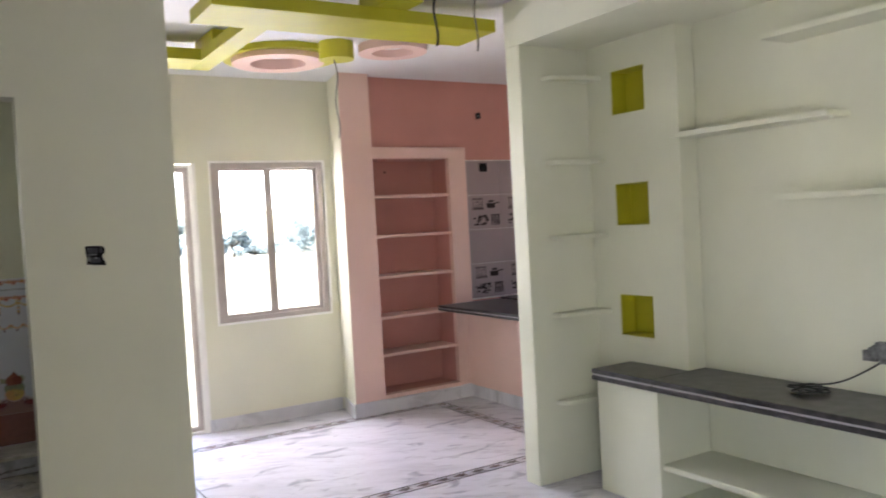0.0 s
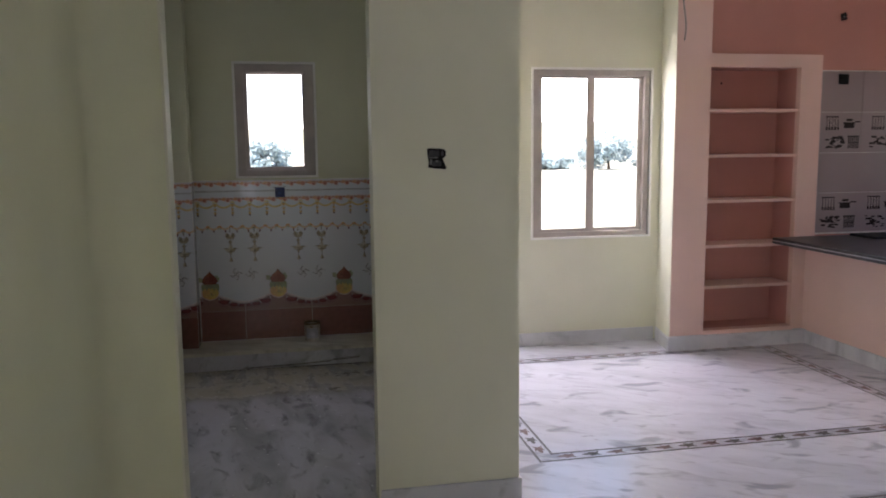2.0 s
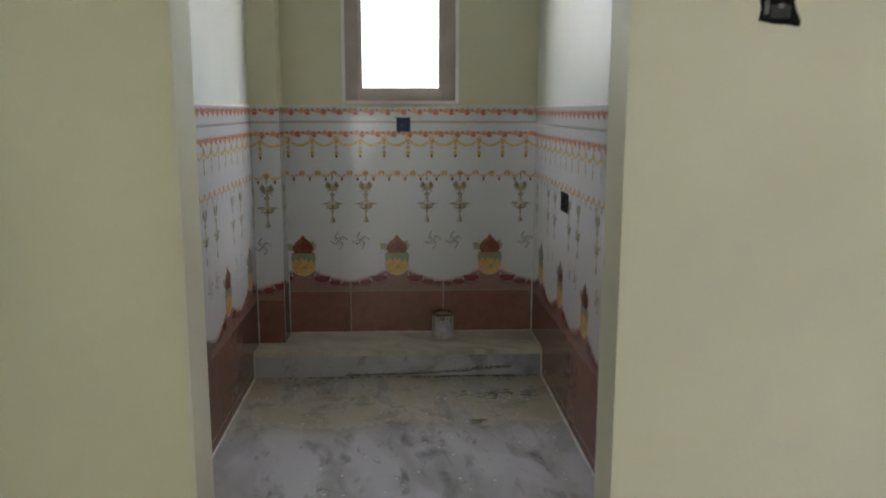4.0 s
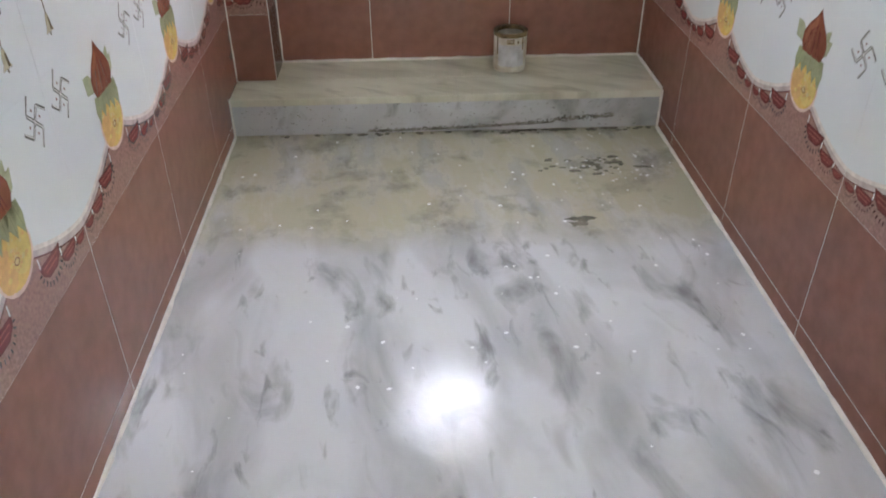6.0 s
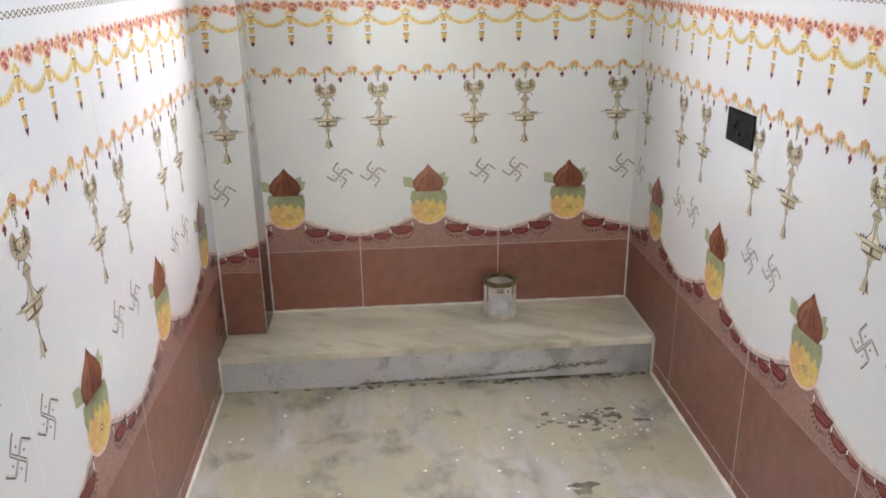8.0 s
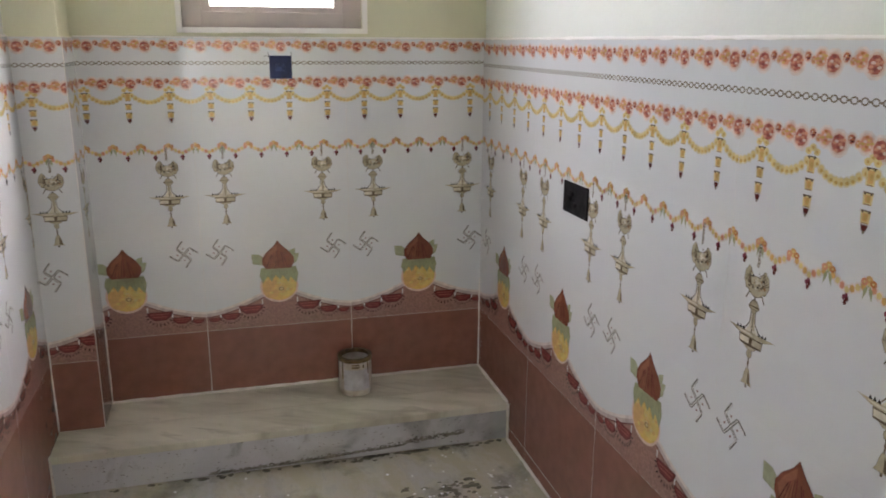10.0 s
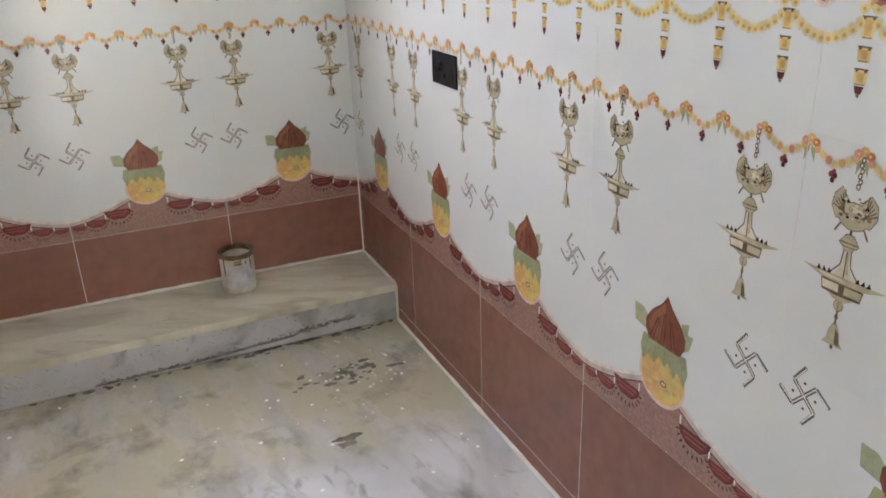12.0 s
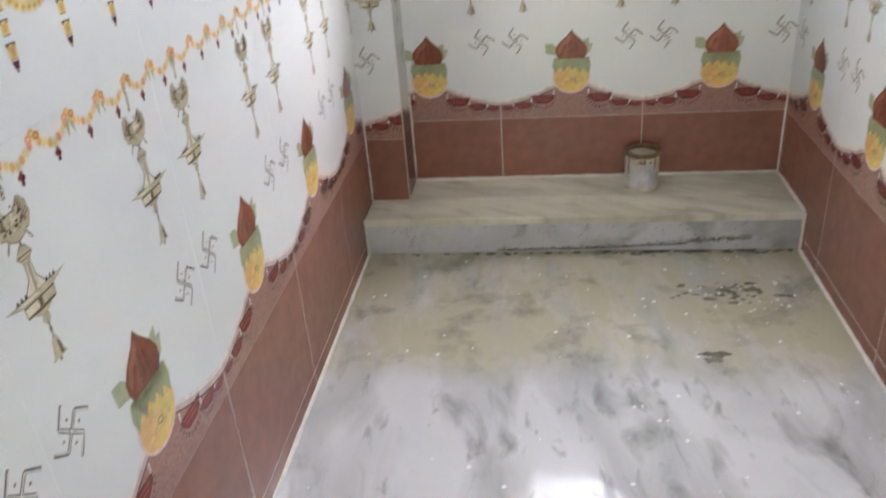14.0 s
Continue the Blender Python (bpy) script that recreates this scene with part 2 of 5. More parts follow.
INKS = {
    "halo": ink("print_peach", 0.77, 0.56, 0.46), "rose": ink("print_rose_red", 0.50, 0.16, 0.12), "coral": ink("print_coral", 0.72, 0.33, 0.22),
    "maroon": ink("print_maroon", 0.14, 0.035, 0.03), "chain": ink("print_chain_grey", 0.25, 0.21, 0.16), "yellow": ink("print_yellow", 0.76, 0.62, 0.30),
    "orange": ink("print_orange", 0.72, 0.44, 0.18), "gold": ink("print_pale_gold", 0.52, 0.46, 0.33), "bronze": ink("print_bronze", 0.17, 0.13, 0.085),
    "swirl": ink("print_grey_line", 0.17, 0.155, 0.14), "green": ink("print_leaf_green", 0.37, 0.39, 0.23), "pot": ink("print_pot_yellow", 0.74, 0.50, 0.16),
    "nut": ink("print_coconut_brown", 0.25, 0.085, 0.05), "white": ink("print_white", 0.84, 0.82, 0.80), "pale": ink("print_pale_mauve", 0.56, 0.45, 0.43),
    "diya": ink("print_lamp_red", 0.19, 0.045, 0.04), "black": ink("print_black", 0.035, 0.03, 0.03),
    "blush": ink("print_blush", 0.79, 0.70, 0.66), "clay": ink("print_clay", 0.36, 0.11, 0.09), "lemon": ink("print_lemon", 0.76, 0.58, 0.20), "sage": ink("print_sage", 0.42, 0.44, 0.29),
    "olive": ink("print_olive", 0.28, 0.29, 0.16), "coir": ink("print_coir", 0.33, 0.13, 0.075), "cream": ink("print_cream", 0.74, 0.68, 0.54), "copper": ink("print_copper", 0.34, 0.20, 0.11),
    "umber": ink("print_umber", 0.075, 0.025, 0.02), "rust": ink("print_rust", 0.55, 0.22, 0.09), "plum": ink("print_plum", 0.26, 0.07, 0.10), "ochre": ink("print_ochre", 0.62, 0.40, 0.14),
}

# ---- mesh tools ----
def box_into(bm, x0, x1, y0, y1, z0, z1, mat=0):
    v = [bm.verts.new((x, y, z)) for z in (z0, z1) for y in (y0, y1) for x in (x0, x1)]
    fs = [bm.faces.new([v[k] for k in q]) for q in ((0, 2, 3, 1), (4, 5, 7, 6), (0, 1, 5, 4), (2, 6, 7, 3), (0, 4, 6, 2), (1, 3, 7, 5))]
    for f in fs:
        f.material_index = mat
    return fs


def link(name, bm, mats, parent=None, label="", smooth=False):
    me = bpy.data.meshes.new(name)
    bm.to_mesh(me)
    bm.free()
    for m in mats if isinstance(mats, (list, tuple)) else [mats]:
        me.materials.append(m)
    if smooth:
        me.polygons.foreach_set("use_smooth", [True] * len(me.polygons))
    ob = new(name, me)
    if parent:
        ob.parent = parent
    if label:
        ob["label"] = label
    return ob


def part(name, bm, mat, parent, label="", smooth=False):
    return link(name, bm, mat, parent, label, smooth)


def boxes(name, items, mat, parent=None, bevel=0.0, label=""):
    """One mesh of butted boxes; bevel softens the free edges of a single box."""
    bm = bmesh.new()
    for b in items:
        box_into(bm, *b)
    if bevel:
        bmesh.ops.bevel(bm, geom=bm.edges[:], offset=bevel, segments=2, affect="EDGES", profile=0.6)
    return link(name, bm, mat, parent, label)


def empty(name, x, y, z, label, category, group="", kind=""):
    ob = new(name)
    ob.location = (x, y, z)
    return tagged(ob, label, category, group, kind)


def structure(ob, label, category):
    return tagged(ob, label, category, kind="structure")


def bar(name, b, mat, parent, bevel=0.004, label=""):
    """A bevelled box under a thing, whose corners are given in the world."""
    o = parent.location
    bb = (b[0] - o.x, b[1] - o.x, b[2] - o.y, b[3] - o.y, b[4] - o.z, b[5] - o.z)
    return boxes(name, [bb], mat, parent, bevel, label)


def cylinder(bm, x, y, z0, z1, r0, r1, n=24, cap0=True, cap1=True):
    a = [bm.verts.new((x + r0 * math.cos(i * math.tau / n), y + r0 * math.sin(i * math.tau / n), z0)) for i in range(n)]
    b = [bm.verts.new((x + r1 * math.cos(i * math.tau / n), y + r1 * math.sin(i * math.tau / n), z1)) for i in range(n)]
    for i in range(n):
        bm.faces.new((a[i], a[(i + 1) % n], b[(i + 1) % n], b[i]))
    if cap0:
        bm.faces.new(a[::-1])
    if cap1:
        bm.faces.new(b)


def tube(name, points, r, mat, parent=None):
    """A round cable through points."""
    cu = bpy.data.curves.new(name, "CURVE")
    cu.dimensions, cu.bevel_depth, cu.bevel_resolution = "3D", r, 2
    sp = cu.splines.new("BEZIER")
    sp.bezier_points.add(len(points) - 1)
    for p, q in zip(sp.bezier_points, points):
        p.co = q
        p.handle_left_type = p.handle_right_type = "AUTO"
    cu.materials.append(mat)
    ob = new(name, cu)
    if parent:
        ob.parent = parent
    return ob


# ---- the large structure ----
CEIL = 2.775
hall_floor = structure(boxes("floor_hall", [(-1.5, 5.2, -2.5, 3.90, -0.2, 0), (0.0, 5.2, 3.90, 6.50, -0.2, 0)], HALL_FLOOR), "white and grey streaked polished marble floor of the hall", "floor")
bath_floor = structure(boxes("floor_bath", [(-1.6, -0.0, 3.90, 6.45, -0.2, 0.04)], BATH_FLOOR), "white marble bathroom floor with grey smudges and paint drops", "floor")
structure(boxes("ceiling_hall", [(-1.7, 5.3, -2.6, 6.7, CEIL, CEIL + 0.15)], WHITE), "flat white painted ceiling", "ceiling")

# Door wall with the opening to the bathroom, and the block between bathroom and hall.
DX0, DX1, DZ, WY0, WY1 = -1.158, -0.373, 2.146, 3.779, 3.90
BX0, BX1, BY = -1.486, -0.094, 6.343
structure(boxes("wall_door", [(-1.7, DX0, WY0, WY1, 0, CEIL), (DX1, 0.235, WY0, WY1, 0, CEIL), (DX0, DX1, WY0, WY1, DZ, CEIL)], CREAM), "cream plastered wall with a doorway to the bathroom", "wall")
structure(boxes("wall_between", [(BX1, 0.235, WY1, 6.34, 0, CEIL)], CREAM), "thick cream plastered wall beside the hall", "wall")
# The opening is made up, out of view, to let the side fill in.
structure(boxes("wall_left", [(-1.7, -1.40, -2.6, -2.0, 0, CEIL), (-1.7, -1.40, -0.6, WY0, 0, CEIL), (-1.7, -1.40, -2.0, -0.6, 2.1, CEIL)], CREAM_GREEN_LIT), "cream plastered side wall with an unseen opening added for light", "wall")
structure(boxes("wall_bath_left", [(-1.7, BX0, WY1, 6.55, 0, CEIL)], BATH_LIT), "cream plastered bathroom wall above the tiles", "wall")
structure(boxes("wall_bath_right_skin", [(BX1 - 0.004, BX1, WY1, BY, 0, CEIL)], BATH_LIT), "cream plastered bathroom wall above the tiles", "wall")
BW = (-1.045, -0.507, 1.345, 2.12)
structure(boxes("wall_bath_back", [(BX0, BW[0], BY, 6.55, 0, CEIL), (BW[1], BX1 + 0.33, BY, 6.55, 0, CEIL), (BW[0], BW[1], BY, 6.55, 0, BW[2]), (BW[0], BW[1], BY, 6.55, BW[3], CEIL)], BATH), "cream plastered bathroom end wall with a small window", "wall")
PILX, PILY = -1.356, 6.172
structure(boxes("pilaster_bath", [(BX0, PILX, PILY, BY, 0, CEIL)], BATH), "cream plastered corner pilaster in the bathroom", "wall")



def corner_fillet(name, x, y, r, z0, z1, mat):
    """A curved sheet over an inner corner, added to spread the change of shade."""
    bm = bmesh.new()
    n = 16
    rows = []
    for z in (z0, z1):
        arc = [bm.verts.new((x + r - r * math.cos(i / n * math.pi / 2), y - r + r * math.sin(i / n * math.pi / 2), z)) for i in range(n + 1)]
        rows.append(arc)
    a, b = rows
    for i in range(n):
        bm.faces.new((a[i], a[i + 1], b[i + 1], b[i]))
    structure(link(name, bm, mat, smooth=True), "curved cream sheet added to soften the corner shade", "wall")


# Added curve; its wide radius gives the left corner a soft gradient.
corner_fillet("corner_blend", -1.40, WY0, 0.235, 0.0, CEIL, CREAM_GREEN_LIT)

# Hall end wall with the glazed door and the window.
HW = (1.11, 2.05, 0.84, 2.10)
HD = (0.26, 0.995, 0.0, 2.10)
HY0, HY1 = 6.34, 6.55
structure(boxes("wall_hall_end", [
    (0.235, HD[0], HY0, HY1, 0, CEIL), (HD[1], HW[0], HY0, HY1, 0, CEIL), (HW[1], 2.40, HY0, HY1, 0, CEIL),
    (HD[0], HD[1], HY0, HY1, HD[3], CEIL), (HW[0], HW[1], HY0, HY1, HW[3], CEIL), (HW[0], HW[1], HY0, HY1, 0, HW[2])], CREAM), "cream plastered end wall of the hall with a window", "wall")

# Pink pillar, niche wall and kitchen wall.
def prism(name, outline, z0, z1, mat):
    bm = bmesh.new()
    lo = [bm.verts.new((x, y, z0)) for x, y in outline]
    hi = [bm.verts.new((x, y, z1)) for x, y in outline]
    bm.faces.new(lo[::-1])
    bm.faces.new(hi)
    for i in range(len(outline)):
        j = (i + 1) % len(outline)
        bm.faces.new((lo[i], lo[j], hi[j], hi[i]))
    bmesh.ops.recalc_face_normals(bm, faces=bm.faces[:])
    return link(name, bm, mat)


PILX0, PILX1 = 2.045, 2.135
structure(prism("pillar_side_skin", [(PILX0, 5.933), (PILX0 + 0.006, 5.933), (PILX1 + 0.006, HY0), (PILX1, HY0)], 0, CEIL, CREAM), "cream painted side of the pillar", "wall")
structure(prism("pillar_pink", [(PILX0 + 0.003, 5.93), (2.317, 5.93), (2.317, HY0), (PILX1 + 0.004, HY0)], 0, CEIL, PINK_PALE), "pale pink plastered pillar", "wall")
NX0, NX1, NZ0, NZ1, NYF, NYB = 2.305, 3.085, 0.135, 2.095, 5.985, 6.27
structure(boxes("wall_kitchen", [(NX0, 5.2, NYB, 6.55, 0, CEIL), (NX0, NX1, 6.04, NYB, NZ1, CEIL), (NX1, 5.2, 6.04, NYB, 0, CEIL), (NX0, NX1, 6.04, NYB, 0, NZ0)], PINK), "salmon pink plastered kitchen wall with a shelf niche", "wall")
structure(boxes("niche_frame", [(NX0, 3.262, NYF, 6.04, NZ1, 2.19), (NX1, 3.262, NYF, 6.04, 0.0, NZ1), (NX0, NX1, NYF - 0.03, 6.04, 0.105, NZ0)], PINK_PALE), "raised pale pink plaster border round the niche", "trim")

# Right side: the wall unit, the beam over it and closing walls.
UX, UY = 2.145, 3.712
structure(boxes("wall_unit_back", [(2.78, 3.05, -2.6, 3.70, 0, 2.52)], UNIT), "pale green plastered wall behind the shelves", "wall")
structure(boxes("column_unit", [(UX, 3.05, UY, 3.842, 0, 2.52)], UNIT, bevel=0.006), "pale green plastered column at the end of the wall unit", "wall")
structure(boxes("beam_unit", [(UX, 3.05, -2.6, 3.842, 2.52, CEIL)], UNIT), "pale green plastered beam over the wall unit", "wall")
structure(boxes("wall_entrance", [(-1.40, 3.05, -2.6, -2.45, 0, CEIL)], CREAM), "plain cream plastered wall of the entrance room", "wall")
# Out of view: a closing wall with an assumed opening behind the kitchen fill.
structure(boxes("wall_kitchen_side", [(5.2, 5.35, 3.7, 4.5, 0, CEIL), (5.2, 5.35, 5.5, 6.55, 0, CEIL), (5.2, 5.35, 4.5, 5.5, 0, 1.0), (5.2, 5.35, 4.5, 5.5, 2.0, CEIL)], PINK), "unseen pink closing wall of the kitchen with an added light opening", "wall")
structure(boxes("wall_kitchen_near", [(3.05, 5.2, 3.70, 3.84, 0, CEIL)], PINK), "pink plastered kitchen wall", "wall")


def skirting(name, b):
    structure(boxes(name, [b], SKIRT, bevel=0.003), "grey-white marble skirting along the wall", "baseboard")


skirting("baseboard_door_right", (DX1 + 0.004, 0.247, WY0 - 0.012, WY0, 0, 0.1))
skirting("baseboard_pier_end", (0.235, 0.247, WY0, 6.34, 0, 0.1))
skirting("baseboard_door_left", (-1.40, DX0 - 0.005, WY0 - 0.012, WY0, 0, 0.1))
skirting("baseboard_hall", (0.985, 2.11, HY0 - 0.014, HY0, 0, 0.1))
skirting("baseboard_pillar", (2.031, 2.317, 5.916, 5.93, 0, 0.115))
skirting("baseboard_niche", (2.317, 3.19, 5.925, 5.985, 0, 0.105))
structure(prism("baseboard_pillar_side", [(2.031, 5.93), (PILX0, 5.932), (PILX1, HY0 - 0.014), (PILX1 - 0.014, HY0 - 0.014)], 0, 0.1, SKIRT), "grey-white marble skirting along the pillar", "baseboard")
skirting("baseboard_left", (-1.40, -1.388, -0.6, WY0 - 0.012, 0, 0.1))

# ---- wall unit ----
CUB_Y = (3.26, 3.513)
CUB_Z = ((0.838, 1.073), (1.472, 1.71), (2.105, 2.352))


def cubby_panel():
    items = [(2.64, 2.775, 3.03, CUB_Y[0], 0.689, 2.52), (2.64, 2.775, CUB_Y[1], UY, 0.689, 2.52), (2.64, 2.775, 3.4625, UY, 0, 0.689), (2.76, 2.775, CUB_Y[0], CUB_Y[1], 0.689, 2.52)]
    z = 0.689
    for z0, z1 in (*CUB_Z, (2.52, 2.52)):
        items.append((2.64, 2.76, CUB_Y[0], CUB_Y[1], z, z0))
        z = z1
    ob = structure(boxes("panel_unit", items, UNIT), "pale green plastered panel with three square niches", "wall")
    for z0, z1 in CUB_Z:
        t = 0.004
        a, b = CUB_Y
        boxes("niche_lining", [(2.645, 2.756, a, a + t, z0, z1), (2.645, 2.756, b - t, b, z0, z1), (2.645, 2.756, a + t, b - t, z0, z0 + t),
                               (2.645, 2.756, a + t, b - t, z1 - t, z1), (2.756, 2.76, a, b, z0, z1)], LIME, ob, label="lime yellow painted niche")


cubby_panel()
structure(boxes("base_unit", [(2.385, 2.775, 3.02, 3.46, 0, 0.625), (2.385, 2.775, -2.45, 3.02, 0, 0.04)], UNIT), "pale green plastered base under the granite shelf", "wall")


def plank(name, outline, z, t, mat, label, category, group=""):
    """A slab with the given outline, rounded a little along its edges."""
    bm = bmesh.new()
    lo = [bm.verts.new((x, y, z - t)) for x, y in outline]
    hi = [bm.verts.new((x, y, z)) for x, y in outline]
    n = len(outline)
    bm.faces.new(lo[::-1])
    bm.faces.new(hi)
    for i in range(n):
        bm.faces.new((lo[i], lo[(i + 1) % n], hi[(i + 1) % n], hi[i]))
    bmesh.ops.recalc_face_normals(bm, faces=bm.faces[:])
    bmesh.ops.bevel(bm, geom=bm.edges[:], offset=min(0.004, t * 0.3), segments=2, affect="EDGES")
    return tagged(link(name, bm, mat), label, category, group)


for z in (0.475, 0.985, 1.43, 1.865, 2.345):
    plank("wall_shelf", [(2.29, UY), (2.31, 3.655), (2.34, 3.635), (2.64, 3.585), (2.64, UY)], z, 0.024, UNIT, "thin pale green plastered corner shelf on the column", "shelf", "corner shelves on the column")
for z, y0, y1 in ((1.945, 2.18, 3.06), (1.59, 1.5, 2.47), (2.325, 1.5, 2.47)):
    plank("wall_shelf", [(2.56, y0), (2.56, y1), (2.779, y1), (2.779, y0)] if y1 < 3.03 else [(2.60, y0), (2.58, y1), (2.64, y1), (2.64, 3.03), (2.779, 3.03), (2.779, y0)], z, 0.026, UNIT, "thin pale green plastered floating shelf", "shelf", "floating shelves over the granite slab")
plank("low_shelf", [(2.40, -2.4), (2.40, 3.02), (2.779, 3.02), (2.779, -2.4)], 0.24, 0.03, UNIT, "pale green plastered shelf under the granite slab", "shelf")


def granite_slab(name, x0, x1, y0, y1, z, t, label, edge="x0"):
    ob = empty(name, (x0 + x1) / 2, (y0 + y1) / 2, z - t, label, "slab")
    bar("top_plate", (x0, x1, y0, y1, z - t * 0.42, z), GRANITE, ob, 0.005)
    bar("groove_strip", (x0 + 0.006, x1, y0 + 0.006, y1 - 0.006, z - t * 0.58, z - t * 0.42), GROOVE, ob, 0.0, "pale polished line along the edge")
    bar("lower_plate", (x0, x1, y0, y1, z - t, z - t * 0.58), GRANITE, ob, 0.006, "rough lower granite edge")
    return ob


granite_slab("granite_shelf", 2.345, 2.779, -2.4, 3.022, 0.688, 0.062, "dark granite slab with a grooved edge under the shelves")
granite_slab("granite_shelf_end", 2.345, 2.774, 3.0225, 3.462, 0.688, 0.062, "dark granite slab end below the niche panel")


def junction_box():
    ob = empty("junction_box", 2.78, 2.07, 0.845, "broken grey electrical box sticking out of the wall", "electrical box")
    bm = bmesh.new()
    for k in range(7):
        a, b = random.uniform(-0.07, 0.03), random.uniform(-0.045, 0.03)
        box_into(bm, -0.02 - random.uniform(0, 0.02), 0.1, a, a + random.uniform(0.03, 0.07), b, b + random.uniform(0.02, 0.06))
    part("body", bm, BOX_GREY, ob)


junction_box()


def coiled_cable():
    pts = []
    for i in range(34):
        a = i * 0.62
        r = 0.055 + 0.02 * math.sin(i * 1.7)
        pts.append((2.62 + r * math.cos(a), 2.33 + 1.3 * r * math.sin(a), 0.694 + 0.0006 * i))
    pts += [(2.70, 2.25, 0.73), (2.74, 2.12, 0.80), (2.765, 2.07, 0.84)]
    tagged(tube("coiled_cable", pts, 0.004, WIRE), "black electric cable coiled on the granite slab", "cable")


coiled_cable()

# ---- kitchen ----
for z in (0.467, 0.779, 1.119, 1.457, 1.793):
    plank("niche_shelf", [(NX0, 6.0), (NX1, 6.0), (NX1, NYB), (NX0, NYB)], z, 0.022, PINK_PALE, "thin pink plastered shelf in the niche", "shelf", "shelves in the pink niche")
structure(boxes("wall_counter", [(3.19, 3.30, 4.1, NYF, 0, 0.79)], PINK_PALE), "pale pink plastered wall under the kitchen counter", "wall")
skirting("baseboard_counter", (3.176, 3.19, 4.1, 5.925, 0, 0.1))
granite_slab("kitchen_counter", 2.875, 3.85, 4.1, 5.95, 0.83, 0.045, "dark granite kitchen counter with an overhanging edge")
sink = empty("kitchen_hob_plate", 3.75, 5.75, 0.83, "black plate lying on the granite counter", "plate")
bar("plate", (3.5, 3.82, 5.62, 5.9, 0.83, 0.848), WIRE, sink, 0.004)


def kitchen_tiles():
    """Wall tiles with dark line drawings of utensils."""
    ob = structure(boxes("kitchen_tiling", [(3.25, 5.2, 6.034, 6.0395, 0.83, 2.083)], GROUT), "printed kitchen wall tiles over the counter", "tiles")
    w, h = 0.40, 0.308
    for j in range(4):
        for i in range(5):
            x0, z0 = 3.252 + i * w, 0.845 + j * h
            bm = bmesh.new()
            box_into(bm, x0, min(x0 + w - 0.003, 5.2), 6.024, 6.034, z0, z0 + h - 0.003, 0)

            def mark(a0, a1, b0, b1, k=0):
                box_into(bm, x0 + 0.05 + a0, x0 + 0.05 + a1, 6.0232 - 0.0001 * k, 6.0239, z0 + b0, z0 + b1, 1)

            if j in (0, 2) and i < 4:
                mark(0.035, 0.150, 0.268, 0.276)
                for k in range(5):
                    a = 0.040 + k * 0.0245
                    mark(a + 0.003, a + 0.008, 0.190, 0.268, 1)
                    mark(a - 0.002, a + 0.014, 0.172, 0.196, 2)
                mark(0.195, 0.285, 0.185, 0.225, 1)
                mark(0.185, 0.295, 0.222, 0.230, 2)
                mark(0.290, 0.340, 0.228, 0.238, 3)
                mark(0.215, 0.270, 0.238, 0.256, 2)
                for k in range(30):
                    a, b, q = random.uniform(0.02, 0.18), random.uniform(0.03, 0.12), random.uniform(0.010, 0.026)
                    mark(a, a + q * 1.6, b, b + q * 0.6, k % 12)
                mark(0.230, 0.335, 0.118, 0.128, 1)
                for k in range(6):
                    mark(0.238 + k * 0.0165, 0.247 + k * 0.0165, 0.03 + 0.002 * (k % 2), 0.120, 2)
                mark(0.240, 0.325, 0.070, 0.078, 3)
            link("tile", bm, [KITCHEN_TILE, INKS["black"]], ob)


kitchen_tiles()


def wall_box(name, x, y, z, w, h, mat, label, axis="y", jag=0.0, sign=-1):
    """An open electrical box in a wall: a shallow ragged plate whose colour gives the depth, with a rim and terminals.
    """
    ob = empty(name, x, y, z, label, "electrical box")
    bm = bmesh.new()
    n = 24
    ring = []
    for i in range(n):
        a = i * math.tau / n
        c, s = math.cos(a), math.sin(a)
        k = 1 / max(abs(c), abs(s)) * (1 + random.uniform(-jag, jag))
        ring.append((c * k * w / 2, s * k * h / 2))
    d = 0.003 * sign
    put = (lambda u, v, q: (u, q, v)) if axis == "y" else (lambda u, v, q: (q, u, v))
    front = [bm.verts.new(put(u, v, d)) for u, v in ring]
    inner = [bm.verts.new(put(u * 0.82, v * 0.82, d * 0.6)) for u, v in ring]
    foot = [bm.verts.new(put(u * 1.03, v * 1.03, 0)) for u, v in ring]
    for i in range(n):
        j = (i + 1) % n
        bm.faces.new((front[i], front[j], inner[j], inner[i])).material_index = 1
        bm.faces.new((front[i], front[j], foot[j], foot[i])).material_index = 1
    bm.faces.new(inner)
    bmesh.ops.recalc_face_normals(bm, faces=bm.faces[:])
    part("box", bm, [mat, mat], ob)
    for k in range(3):
        bm = bmesh.new()
        u, v = random.uniform(-0.25, 0.2) * w, random.uniform(-0.25, 0.25) * h
        p0, p1 = put(u, v, d * 0.5), put(u + w * 0.18, v + h * 0.12, d * 2.2)
        box_into(bm, *sorted((p0[0], p1[0])), *sorted((p0[1], p1[1])), *sorted((p0[2], p1[2])))
        part("terminal", bm, BOX_GREY if jag else mat, ob)
    return ob


